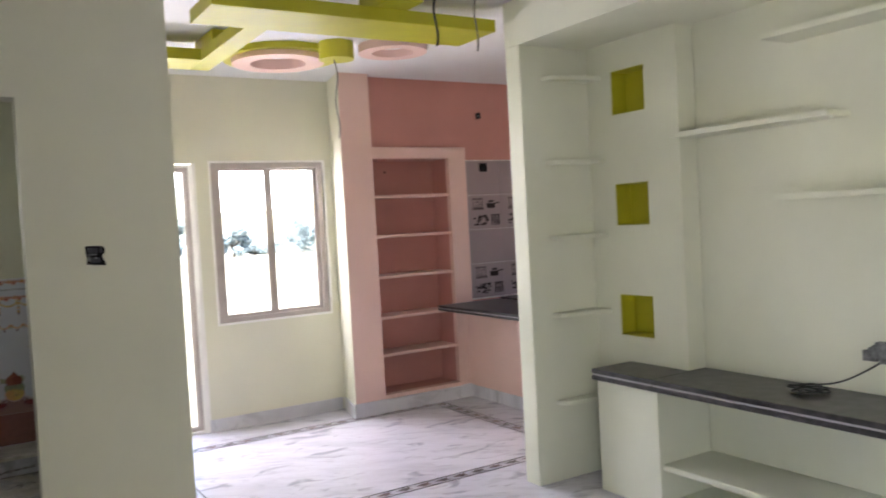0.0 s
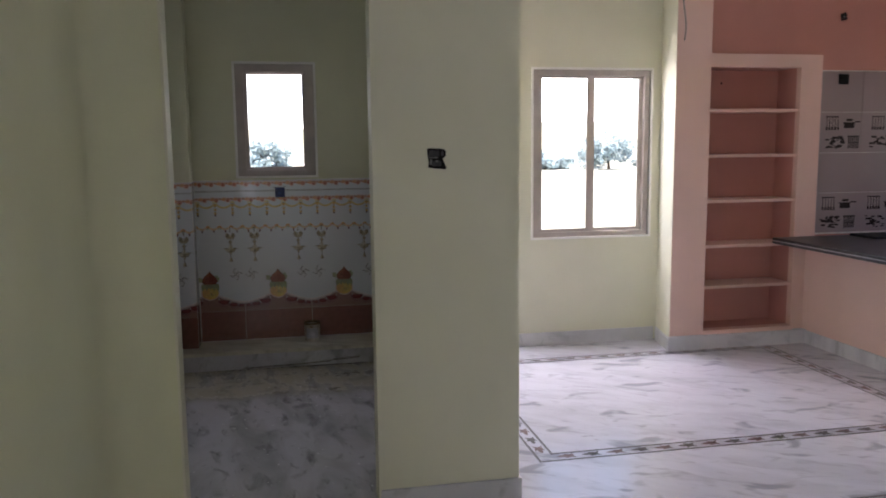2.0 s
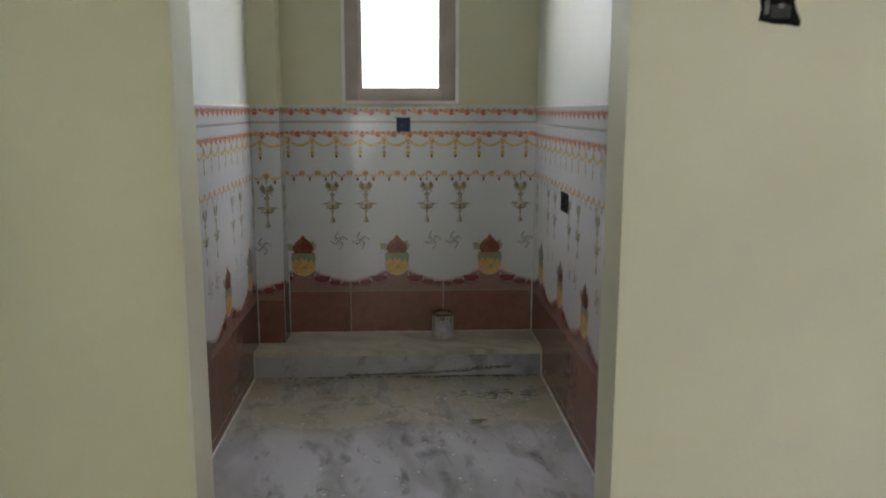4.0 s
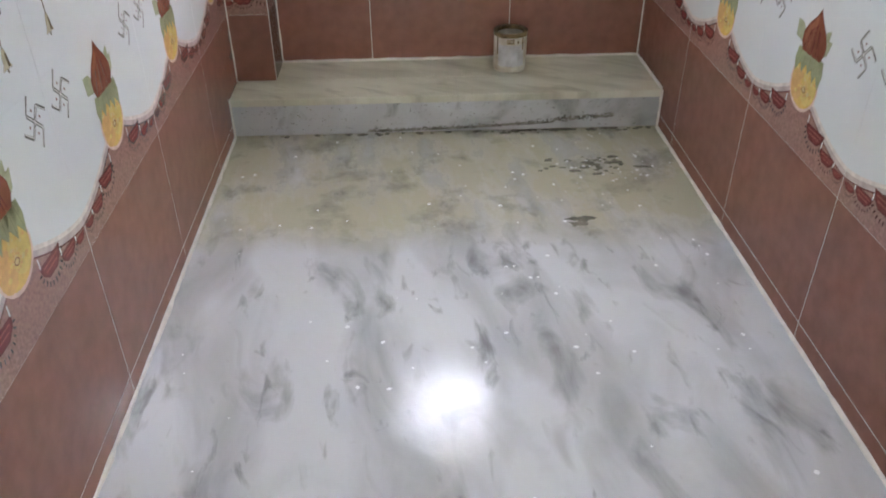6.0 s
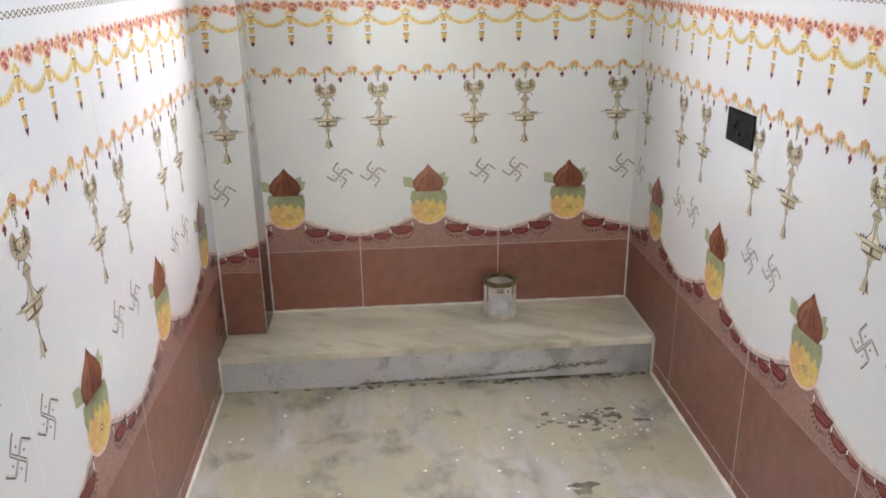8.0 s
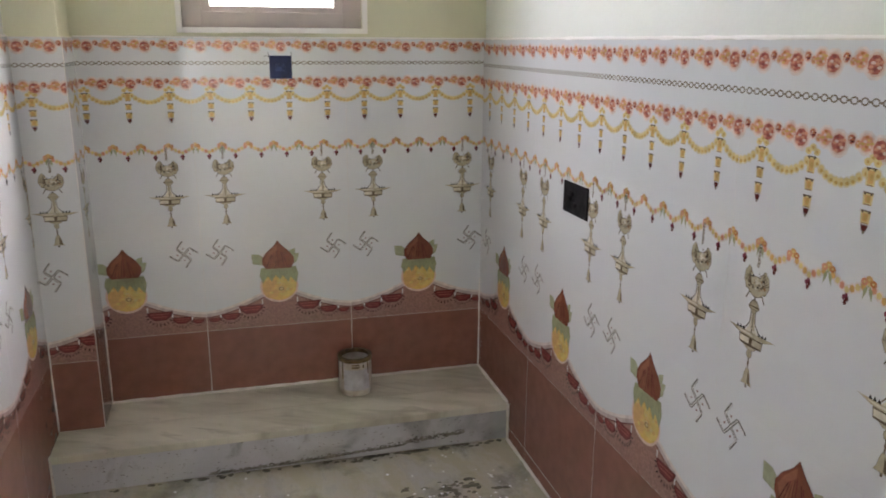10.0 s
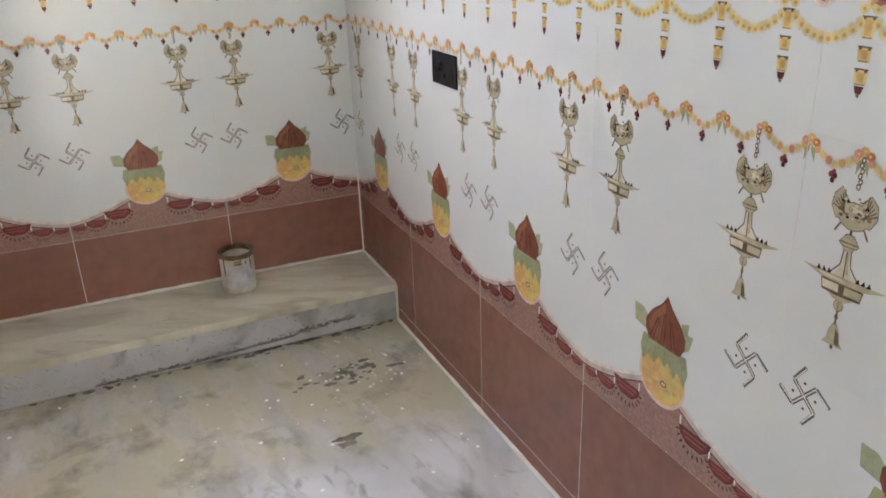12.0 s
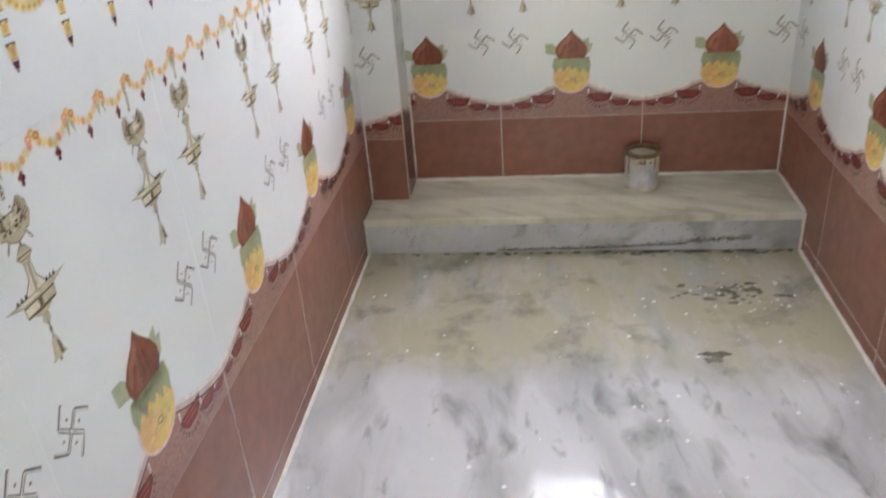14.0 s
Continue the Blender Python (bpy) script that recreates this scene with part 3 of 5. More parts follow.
def switch_box(x, y, z):
    """A broken switch box: a ragged plate painted dark as a hole, with the grey module, a bent clip and loose
    terminals.
    """
    ob = empty("switch_box", x, y, z, "broken dark switch box let into the cream wall", "electrical box")
    edge = [(-0.037, 0.038), (-0.033, 0.042), (0.012, 0.041), (0.030, 0.038), (0.037, 0.030), (0.036, 0.012), (0.025, 0.002), (0.029, -0.012), (0.038, -0.030), (0.037, -0.040), (0.014, -0.037), (-0.008, -0.036), (-0.034, -0.031), (-0.031, -0.012), (-0.035, 0.010)]
    bm = bmesh.new()
    rim = [bm.verts.new((u, -0.0022, v)) for u, v in edge]
    foot = [bm.verts.new((u * 1.05, 0, v * 1.05)) for u, v in edge]
    for i in range(len(edge)):
        j = (i + 1) % len(edge)
        bm.faces.new((rim[i], rim[j], foot[j], foot[i]))
    bm.faces.new(rim)
    bmesh.ops.recalc_face_normals(bm, faces=bm.faces[:])
    part("hole", bm, HOLE_SHADE, ob)
    for nm, mat, b in (("module", BOX_MODULE, (-0.030, 0.010, -0.008, -0.002, 0.012, 0.036)), ("clip", BOX_GREY, (-0.033, 0.004, -0.009, -0.002, 0.004, 0.010)),
                       ("terminal", BOX_MODULE, (-0.018, 0.018, -0.006, -0.002, -0.028, -0.006)), ("terminal", BOX_GREY, (-0.028, -0.020, -0.006, -0.002, -0.022, 0.002)),
                       ("terminal", BOX_MODULE, (0.018, 0.030, -0.005, -0.002, 0.014, 0.032)), ("terminal", BOX_GREY, (-0.004, 0.006, -0.0075, -0.002, -0.012, -0.004))):
        bm = bmesh.new()
        box_into(bm, *b)
        bmesh.ops.bevel(bm, geom=bm.edges[:], offset=0.0012, segments=1, affect="EDGES")
        part(nm, bm, mat, ob)


switch_box(-0.115, WY0, 1.483)
wall_box("pipe_hole", 3.46, 6.04, 2.48, 0.05, 0.055, HOLE_SHADE, "round dark pipe hole in the pink wall", jag=0.2)
wall_box("kitchen_socket", 3.475, 6.024, 2.015, 0.085, 0.075, HOLE_SHADE, "dark open socket box over the kitchen tiles")
wall_box("niche_nail_hole", 2.60, NYB, 2.0, 0.014, 0.014, HOLE_SHADE, "small nail hole in the niche wall", jag=0.2)

# ---- windows ----
def window_unit(name, x0, x1, z0, z1, y, panes, label, fr=0.045, depth=0.06, sill=True, inner=0.024):
    """An aluminium frame with sashes and glass; its plaster edge is whitened for caught daylight."""
    ob = empty(name, (x0 + x1) / 2, y, z0, label, "window", kind="structure")
    e = 0.016
    for nm, b in (("edging", (x0 - e, x0, y - 0.013, y + 0.02, z0 - e, z1 + e)), ("edging", (x1, x1 + e, y - 0.013, y + 0.02, z0 - e, z1 + e)),
                  ("edging", (x0, x1, y - 0.013, y + 0.02, z1, z1 + e)), ("edging", (x0, x1, y - 0.015, y + 0.02, z0 - e, z0))):
        bar(nm, b, EDGE_LIT, ob, 0.002, "plaster edge whitened for the daylight it catches")
    f0 = y + 0.012
    for b in ((x0, x0 + fr, f0, f0 + depth, z0, z1), (x1 - fr, x1, f0, f0 + depth, z0, z1), (x0 + fr, x1 - fr, f0, f0 + depth, z1 - fr, z1), (x0 + fr, x1 - fr, f0, f0 + depth, z0, z0 + fr * 0.8)):
        bar("window_frame", b, FRAME, ob, 0.003)
    a, c = x0 + fr, x1 - fr
    wz = (c - a) / panes
    for k in range(panes):
        s0, s1 = a + k * wz, a + (k + 1) * wz
        q = f0 + 0.018 + 0.016 * (k % 2)
        lo, hi = z0 + fr * 0.8, z1 - fr
        for b in ((s0, s0 + inner, q, q + 0.014, lo, hi), (s1 - inner, s1, q, q + 0.014, lo, hi), (s0 + inner, s1 - inner, q, q + 0.014, lo, lo + inner * 0.7), (s0 + inner, s1 - inner, q, q + 0.014, hi - inner * 0.5, hi)):
            bar("sash", b, FRAME, ob, 0.002)
        g = bar("pane", (s0 + inner, s1 - inner, q + 0.005, q + 0.009, lo + inner * 0.7, hi - inner * 0.5), GLASS, ob, 0.0, "clear glass pane")
        g.visible_shadow = False
    return ob


window_unit("window_hall", HW[0], HW[1], HW[2], HW[3], HY0, 2, "two-pane sliding window with a brown-grey frame", inner=0.034)
window_unit("window_bath", BW[0], BW[1], BW[2], BW[3], BY, 1, "small single-pane window with a brown-grey frame", fr=0.058, inner=0.024)
window_unit("door_hall", HD[0] + 0.018, HD[1] - 0.045, 0.022, HD[3] - 0.03, HY0 + 0.03, 1, "narrow glazed door with a brown-grey frame", fr=0.032, inner=0.012)
structure(boxes("door_reveal", [(HD[1] - 0.028, HD[1], HY0 + 0.003, HY1 - 0.02, 0, HD[3]), (HD[0], HD[1] - 0.028, HY0 + 0.02, HY1 - 0.02, -0.01, 0.004)], EDGE_LIT), "white plastered reveal of the glazed door", "trim")

# ---- bathroom door lining and hall details ----
structure(boxes("door_lining", [(DX0 - 0.002, DX0 + 0.004, WY0 - 0.003, WY1, 0.0, DZ), (DX1 - 0.004, DX1 + 0.002, WY0 - 0.003, WY1, 0.0, DZ), (DX0 + 0.004, DX1 - 0.004, WY0 - 0.003, WY1, DZ - 0.004, DZ + 0.002)], CREAM), "cream plastered edges of the doorway", "trim")
structure(boxes("threshold", [(DX0 + 0.004, DX1 - 0.004, WY0, WY1, 0, 0.042)], BATH_FLOOR, bevel=0.003), "white and grey marble threshold of the bathroom", "threshold")


# ---- ceiling decoration ----
def ring_plate(bm, x, y, z0, z1, r0, r1, n=48, a0=0.0, a1=math.tau):
    full = a1 - a0 > 6.2
    k = n if full else n + 1
    vs = []
    for i in range(k):
        a = a0 + (a1 - a0) * i / n
        c, s = math.cos(a), math.sin(a)
        vs.append([bm.verts.new((x + r * c, y + r * s, z)) for r, z in ((r0, z0), (r1, z0), (r1, z1), (r0, z1))])
    for i in range(n):
        p, q = vs[i], vs[(i + 1) % k]
        for e in range(4):
            bm.faces.new((p[e], q[e], q[(e + 1) % 4], p[(e + 1) % 4]))
    if not full:
        bm.faces.new(vs[0])
        bm.faces.new(vs[-1][::-1])
    bmesh.ops.recalc_face_normals(bm, faces=bm.faces[:])


def ceiling_decoration():
    ob = empty("ceiling_decoration", 1.2, 4.4, CEIL, "lime yellow plaster beams and rings hanging under the ceiling", "ceiling decoration")
    z = 2.62
    bar("long_beam", (0.47, 2.10, 3.86, 4.25, z, z + 0.07), LIME, ob, 0.004)
    bar("side_beam", (0.75, 0.88, 4.251, 5.40, z + 0.002, z + 0.072), LIME, ob, 0.004)
    bar("side_beam", (0.236, 0.749, 5.08, 5.40, z + 0.002, z + 0.072), LIME, ob, 0.004)
    for x0, x1 in ((0.77, 0.90), (1.33, 1.53)):
        bar("hanger", (x0, x1, 3.70, 4.05, z + 0.07, CEIL), LIME, ob, 0.004)
    bar("hanger", (0.77, 0.86, 4.9, 5.3, z + 0.072, CEIL), LIME, ob, 0.004)
    for (x, y, r0, r1, z0, z1, mat, lab) in ((1.37, 5.42, 0.19, 0.315, 2.70, CEIL, PINK_PALE, "pale pink ring"), (1.40, 5.44, 0.33, 0.40, 2.735, CEIL, LIME, "lime yellow ring"),
                                             (2.02, 4.95, 0.14, 0.235, 2.72, CEIL, PINK_PALE, "pale pink ring")):
        bm = bmesh.new()
        ring_plate(bm, x - 1.2, y - 4.4, z0 - CEIL, z1 - CEIL, r0, r1)
        part("ring", bm, mat, ob, lab)
    bm = bmesh.new()
    cylinder(bm, 1.62 - 1.2, 5.0 - 4.4, 2.66 - CEIL, 0, 0.115, 0.115, 32)
    part("disc", bm, LIME, ob)


ceiling_decoration()


def hanging_wire(x, y, z0, z1, mat, r, label):
    pts = []
    for i in range(8):
        f = i / 7
        pts.append((x + 0.015 * math.sin(f * 9), y + 0.012 * math.cos(f * 7) - 0.012, z0 + (z1 - z0) * f))
    tagged(tube("hanging_wire", pts, r, mat), label, "cable")


hanging_wire(1.60, 5.0, 2.66, 2.14, WIRE_GREY, 0.004, "thin grey electric wire hanging from the ceiling disc")
hanging_wire(1.42, 3.43, CEIL, 2.40, WIRE, 0.006, "black electric wire hanging from the ceiling")
hanging_wire(1.60, 3.35, CEIL, 2.37, WIRE_GREY, 0.004, "thin grey electric wire hanging from the ceiling")


# ---- floor borders ----
def floor_border(name, x0, x1, y0, y1, w=0.085):
    """Two dark inlaid lines with a row of leaf shapes between them."""
    ob = structure(boxes(name, [(x0, x1, y0, y0 + 0.012, 0.0005, 0.0015)], INLAY), "dark inlaid border with leaf shapes in the marble floor", "floor border")
    z0, z1 = 0.0005, 0.0015
    for a in (0.0, w):
        b = [(x0 + a, x1 - a, y1 - a - 0.012, y1 - a, z0, z1), (x0 + a, x0 + a + 0.012, y0 + a + 0.012, y1 - a - 0.012, z0, z1), (x1 - a - 0.012, x1 - a, y0 + a + 0.012, y1 - a - 0.012, z0, z1)]
        if a:
            b.append((x0 + a, x1 - a, y0 + a, y0 + a + 0.012, z0, z1))
        boxes("line", b, INLAY, ob)
    bm = bmesh.new()
    step, h = 0.13, w / 2 + 0.006

    def leaf(cx, cy, ang, ln, wd, mi):
        c, s = math.cos(ang), math.sin(ang)
        pts = []
        for u, v in ((-1, 0), (-0.4, 0.8), (0.3, 0.7), (1, 0), (0.3, -0.7), (-0.4, -0.8)):
            uu, vv = u * ln, v * wd
            pts.append(bm.verts.new((cx + uu * c - vv * s, cy + uu * s + vv * c, z1)))
        bm.faces.new(pts).material_index = mi

    for horizontal, fixed, a, b in ((True, y0 + h, x0, x1), (True, y1 - h, x0, x1), (False, x0 + h, y0, y1), (False, x1 - h, y0, y1)):
        n = int((b - a - 0.1) / step)
        for i in range(n):
            q = a + 0.1 + (i + 0.5) * step
            base = 0 if horizontal else math.pi / 2
            for da, off in ((0.0, 0.0), (0.75, 0.028), (-0.75, 0.028)):
                ux = math.cos(base) * (off - 0.02)
                uy = math.sin(base) * (off - 0.02)
                cx, cy = (q, fixed) if horizontal else (fixed, q)
                leaf(cx + ux, cy + uy, base + da, 0.042, 0.0155, i % 2)
    tagged(link("leaf_inlay", bm, [INLAY_RED, INLAY], ob), kind="stuff")


floor_border("floor_border_1", 0.45, 2.86, 4.14, 5.96)
floor_border("floor_border_2", -0.75, 1.86, 0.4, 3.47)

# ---- bathroom bench and tin ----
BENY = 6.01
bench = empty("marble_bench", -0.79, 6.2, 0.04, "low dirty marble ledge along the bathroom end wall", "ledge")
bar("riser", (BX0 + 0.01, BX1 - 0.013, BENY + 0.012, BY - 0.01, 0.04, 0.145), BENCH_RISER, bench, 0.003, "grey stained marble front")
bar("top", (BX0 + 0.009, BX1 - 0.012, BENY, PILY - 0.008, 0.145, 0.17), BENCH_TOP, bench, 0.004, "stained cream-grey marble top")
bar("top", (PILX + 0.009, BX1 - 0.012, PILY - 0.008, BY - 0.009, 0.145, 0.1698), BENCH_TOP, bench, 0.0, "stained cream-grey marble top")


def edge_line(name, a, b, r=0.006, mat=None):
    """A rough pale line: cement along an inner edge, a painted highlight along tile tops."""
    a, b = Vector(a), Vector(b)
    rnd = random.Random(hash(round(a.x * 100 + b.y * 10)) % 1000)
    d = b - a
    n = max(3, int(d.length / 0.03))
    bm = bmesh.new()
    rings = []
    q = d.to_track_quat("Z", "Y")
    for i in range(n + 1):
        rr = r * rnd.uniform(0.7, 1.3)
        c = a + d * (i / n)
        rings.append([bm.verts.new(c + q @ Vector((rr * math.cos(k * math.tau / 6), rr * math.sin(k * math.tau / 6), 0))) for k in range(6)])
    for p, w in zip(rings, rings[1:]):
        for k in range(6):
            bm.faces.new((p[k], p[(k + 1) % 6], w[(k + 1) % 6], w[k]))
    structure(link(name, bm, mat or GROUT, smooth=True), "rough pale line along the tiles, cement below and painted highlight on top", "grout")


XR, XL = BX1 - 0.0125, BX0 + 0.0085
edge_line("grout_floor_right", (XR, 3.92, 0.041), (XR, BENY, 0.041), 0.007)
edge_line("grout_floor_left", (XL, 3.92, 0.041), (XL, BENY, 0.041), 0.007)
edge_line("grout_bench_right", (XR, BENY, 0.171), (XR, BY - 0.009, 0.171), 0.006)
edge_line("grout_bench_back", (PILX + 0.01, BY - 0.009, 0.171), (XR, BY - 0.009, 0.171), 0.006)
edge_line("grout_riser_right", (XR, BENY, 0.04), (XR, BENY, 0.172), 0.007)
edge_line("grout_riser_left", (XL, BENY, 0.04), (XL, BENY, 0.172), 0.005)
edge_line("grout_corner_right", (XR, BY - 0.009, 0.17), (XR, BY - 0.009, 0.50), 0.0035)
edge_line("grout_pilaster", (PILX + 0.0085, BY - 0.009, 0.17), (PILX + 0.0085, BY - 0.009, 0.48), 0.0035)
edge_line("grout_pilaster_left", (XL, PILY - 0.009, 0.17), (XL, PILY - 0.009, 0.45), 0.0035)


ZT = 0.389 + 3 * 0.308 + 0.003
# White strips that draw the highlight on the upper edge of the tiles.
edge_line("tile_top_right", (BX1 - 0.008, 3.92, ZT), (BX1 - 0.008, BY - 0.008, ZT), 0.005, EDGE_LIT)
edge_line("tile_top_left", (BX0 + 0.004, 3.92, ZT), (BX0 + 0.004, PILY - 0.008, ZT), 0.005, EDGE_LIT)
edge_line("tile_top_end", (PILX + 0.008, BY - 0.004, ZT), (BX1 - 0.008, BY - 0.004, ZT), 0.004, EDGE_LIT)


def paint_tin(x, y, z):
    ob = empty("paint_tin", x, y, z, "small open paint tin with a rusty rim, spattered white", "tin")
    bm = bmesh.new()
    cylinder(bm, 0, 0, 0, 0.006, 0.052, 0.0545, 36, True, False)
    cylinder(bm, 0, 0, 0.006, 0.118, 0.0545, 0.0545, 36, False, False)
    cylinder(bm, 0, 0, 0.118, 0.122, 0.0545, 0.0525, 36, False, False)
    cylinder(bm, 0, 0, 0.122, 0.06, 0.050, 0.050, 36, False, True)
    part("body", bm, TIN, ob, smooth=True)
    bm = bmesh.new()
    ring_plate(bm, 0, 0, 0.118, 0.131, 0.047, 0.0565, 36)
    part("rim", bm, TIN_RIM, ob, "rusty brown rim", smooth=False)
    bm = bmesh.new()
    for a0, a1, z0, z1 in ((-2.45, -0.75, 0.022, 0.094),):
        ring_plate(bm, 0, 0, z0, z1, 0.0546, 0.0552, 14, a0, a1)
    part("label", bm, TIN_LABEL, ob, "faded blue-white label")
    for a0, a1, z0, z1 in ((-1.9, -1.45, 0.1, 0.106), (-1.9, -1.45, 0.109, 0.114), (-2.6, -2.5, 0.06, 0.118), (-0.9, -0.82, 0.075, 0.118), (-1.25, -1.15, 0.1, 0.11)):
        bm = bmesh.new()
        ring_plate(bm, 0, 0, z0, z1, 0.0547, 0.0554, 8, a0, a1)
        part("paint_drip", bm, TIN_RIM, ob, "brown paint drip under the rim")


paint_tin(-0.572, 6.235, 0.17)


TIDE = material("grey_tide_mark", (0.27, 0.255, 0.225), rough=0.7, var=0.3, scale=25, bump=0.1)
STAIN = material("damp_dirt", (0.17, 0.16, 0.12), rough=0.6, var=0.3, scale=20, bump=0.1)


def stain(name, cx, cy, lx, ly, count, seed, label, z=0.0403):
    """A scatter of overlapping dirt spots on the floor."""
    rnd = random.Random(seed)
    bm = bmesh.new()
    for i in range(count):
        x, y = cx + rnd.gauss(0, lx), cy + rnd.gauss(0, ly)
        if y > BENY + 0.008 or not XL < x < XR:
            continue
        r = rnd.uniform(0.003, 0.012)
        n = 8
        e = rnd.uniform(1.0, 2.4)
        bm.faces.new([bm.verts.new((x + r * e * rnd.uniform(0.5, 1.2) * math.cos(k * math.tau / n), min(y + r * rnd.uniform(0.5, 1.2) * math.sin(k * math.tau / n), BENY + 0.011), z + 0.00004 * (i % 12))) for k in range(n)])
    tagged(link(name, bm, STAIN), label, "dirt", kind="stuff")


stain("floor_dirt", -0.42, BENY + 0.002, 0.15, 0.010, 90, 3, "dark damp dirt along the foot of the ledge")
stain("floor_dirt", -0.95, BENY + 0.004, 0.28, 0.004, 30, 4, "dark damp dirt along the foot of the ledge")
stain("floor_smudge", -0.36, 5.76, 0.06, 0.03, 45, 5, "dark gritty dirt patch on the marble floor")
stain("floor_smudge", -0.47, 5.45, 0.015, 0.012, 14, 6, "dark gritty dirt patch on the marble floor")


def riser_stain():
    """A dark rising tide mark on the face of the ledge."""
    rnd = random.Random(11)
    bm = bmesh.new()
    for i in range(1500):
        f = rnd.random()
        x = -1.05 + 0.80 * f
        z = 0.044 + 0.030 * f ** 2 + abs(rnd.gauss(0, 0.005)) + (0.012 * rnd.random() if f > 0.75 else 0)
        r = rnd.uniform(0.0008, 0.0022)
        if i > 1250:
            x, z = rnd.uniform(-1.45, -0.15), rnd.uniform(0.05, 0.14)
            r *= 0.7
        e = rnd.uniform(1.5, 3.5)
        bm.faces.new([bm.verts.new((x + r * e * math.cos(k * math.tau / 8), BENY + 0.0117 - 0.00003 * (i % 12), z + 1.2 * r * rnd.uniform(0.5, 1.0) * math.sin(k * math.tau / 8))) for k in range(8)])
    tagged(link("riser_dirt", bm, TIDE), "dark damp tide mark on the face of the ledge", "dirt", kind="stuff")


riser_stain()


def paint_drops():
    """Specks of white paint and plaster on the bathroom floor."""
    bm = bmesh.new()
    rnd = random.Random(5)
    for i in range(150):
        x, y = rnd.uniform(BX0 + 0.05, BX1 - 0.05), rnd.uniform(3.95, 5.98)
        if i < 45:
            x, y = rnd.gauss(-0.36, 0.1), rnd.gauss(5.72, 0.09)
        if y > 5.99 or x > BX1 - 0.03:
            continue
        r = rnd.uniform(0.002, 0.0065)
        n = 7
        bm.faces.new([bm.verts.new((x + r * rnd.uniform(0.6, 1.2) * math.cos(k * math.tau / n), y + r * rnd.uniform(0.6, 1.2) * math.sin(k * math.tau / n), 0.0406 + 0.0002 * (i % 4))) for k in range(n)])
    tagged(link("paint_drops", bm, SPECK), "small white paint drops on the bathroom floor", "paint drops", kind="stuff")


paint_drops()

# ---- outside ----
structure(boxes("ground", [(-400, 400, -300, 500, -0.75, -0.45)], SAND), "flat pale dry ground outside", "ground")


def tree(x, y, height, width, seed, label):
    rnd = random.Random(seed)
    ob = empty("tree", x, y, -0.45, label, "tree")
    bm = bmesh.new()
    h = height * 0.3
    cylinder(bm, 0, 0, 0, h, 0.14, 0.08, 10)
    part("trunk", bm, BARK, ob)
    for k in range(5):
        a = k * 1.257 + rnd.uniform(-0.3, 0.3)
        bm = bmesh.new()
        p0, p1 = Vector((0, 0, h * 0.8)), Vector((math.cos(a) * width * 0.3, math.sin(a) * width * 0.3, height * 0.72))
        cylinder(bm, 0, 0, 0, (p1 - p0).length, 0.06, 0.02, 6)
        bmesh.ops.transform(bm, matrix=Matrix.Translation(p0) @ (p1 - p0).to_track_quat("Z", "Y").to_matrix().to_4x4(), verts=bm.verts[:])
        part("limb", bm, BARK, ob)
    bm = bmesh.new()
    lumps = [(rnd.gauss(0, width * 0.24), rnd.gauss(0, width * 0.2), height * rnd.uniform(0.15, 0.84), width * rnd.uniform(0.10, 0.19)) for _ in range(26)]
    for cx, cy, cz, r in lumps:
        for _ in range(200):
            d = Vector((rnd.gauss(0, 1), rnd.gauss(0, 1), rnd.gauss(0, 0.8)))
            d = d.normalized() * r * rnd.uniform(0.5, 1.05)
            c = Vector((cx, cy, cz)) + d
            u = Vector((rnd.gauss(0, 1), rnd.gauss(0, 1), rnd.gauss(0, 1))).normalized()
            w = u.orthogonal().normalized()
            s = rnd.uniform(0.08, 0.16)
            bm.faces.new([bm.verts.new(c + q) for q in (u * s, w * s * 0.6, -u * s, -w * s * 0.6)])
    part("crown", bm, LEAF_HAZY, ob)


tree(26.2, 64, 3.5, 4.6, 1, "rounded green tree far across the field")
tree(-2.0, 64, 2.6, 3.2, 2, "small green tree far across the field")
tree(18.8, 64, 2.5, 2.4, 3, "green tree far across the field")
tree(13.9, 64, 3.8, 2.6, 4, "green tree far across the field")
for k, x in enumerate((21.2, 22.9)):
    tree(x, 66 + k % 2, 0.9 + 0.2 * k, 2.2, 10 + k, "low green bush far across the field")

# ---- bathroom wall tiles ----
TW, TH, ROW0 = 0.472, 0.308, 0.389
GAP = 0.0005


def disc(cx, cy, rx, ry=None, n=8, rot=0.0):
    ry = rx if ry is None else ry
    return [(cx + rx * math.cos(rot + i * math.tau / n), cy + ry * math.sin(rot + i * math.tau / n)) for i in range(n)]


def stroke(x0, y0, x1, y1, w):
    d = math.hypot(x1 - x0, y1 - y0) or 1
    a, b = -(y1 - y0) / d * w / 2, (x1 - x0) / d * w / 2
    return [(x0 + a, y0 + b), (x0 - a, y0 - b), (x1 - a, y1 - b), (x1 + a, y1 + b)]


def wave_height(u):
    """Upper edge of the brown field, above the lower tile edge."""
    return 0.047 + 0.082 * max(0.0, 1 - abs(u) / (TW / 2)) ** 1.6


def outlined(out, ink_name, edge, layer, poly, grow=0.0012):
    """A filled shape with a thin darker line round it."""
    cx, cy = sum(p[0] for p in poly) / len(poly), sum(p[1] for p in poly) / len(poly)
    wide = []
    for x, y in poly:
        d = math.hypot(x - cx, y - cy) or 1
        wide.append((x + (x - cx) / d * grow, y + (y - cy) / d * grow))
    out.append((edge, layer, wide))
    out.append((ink_name, layer + 1, poly))


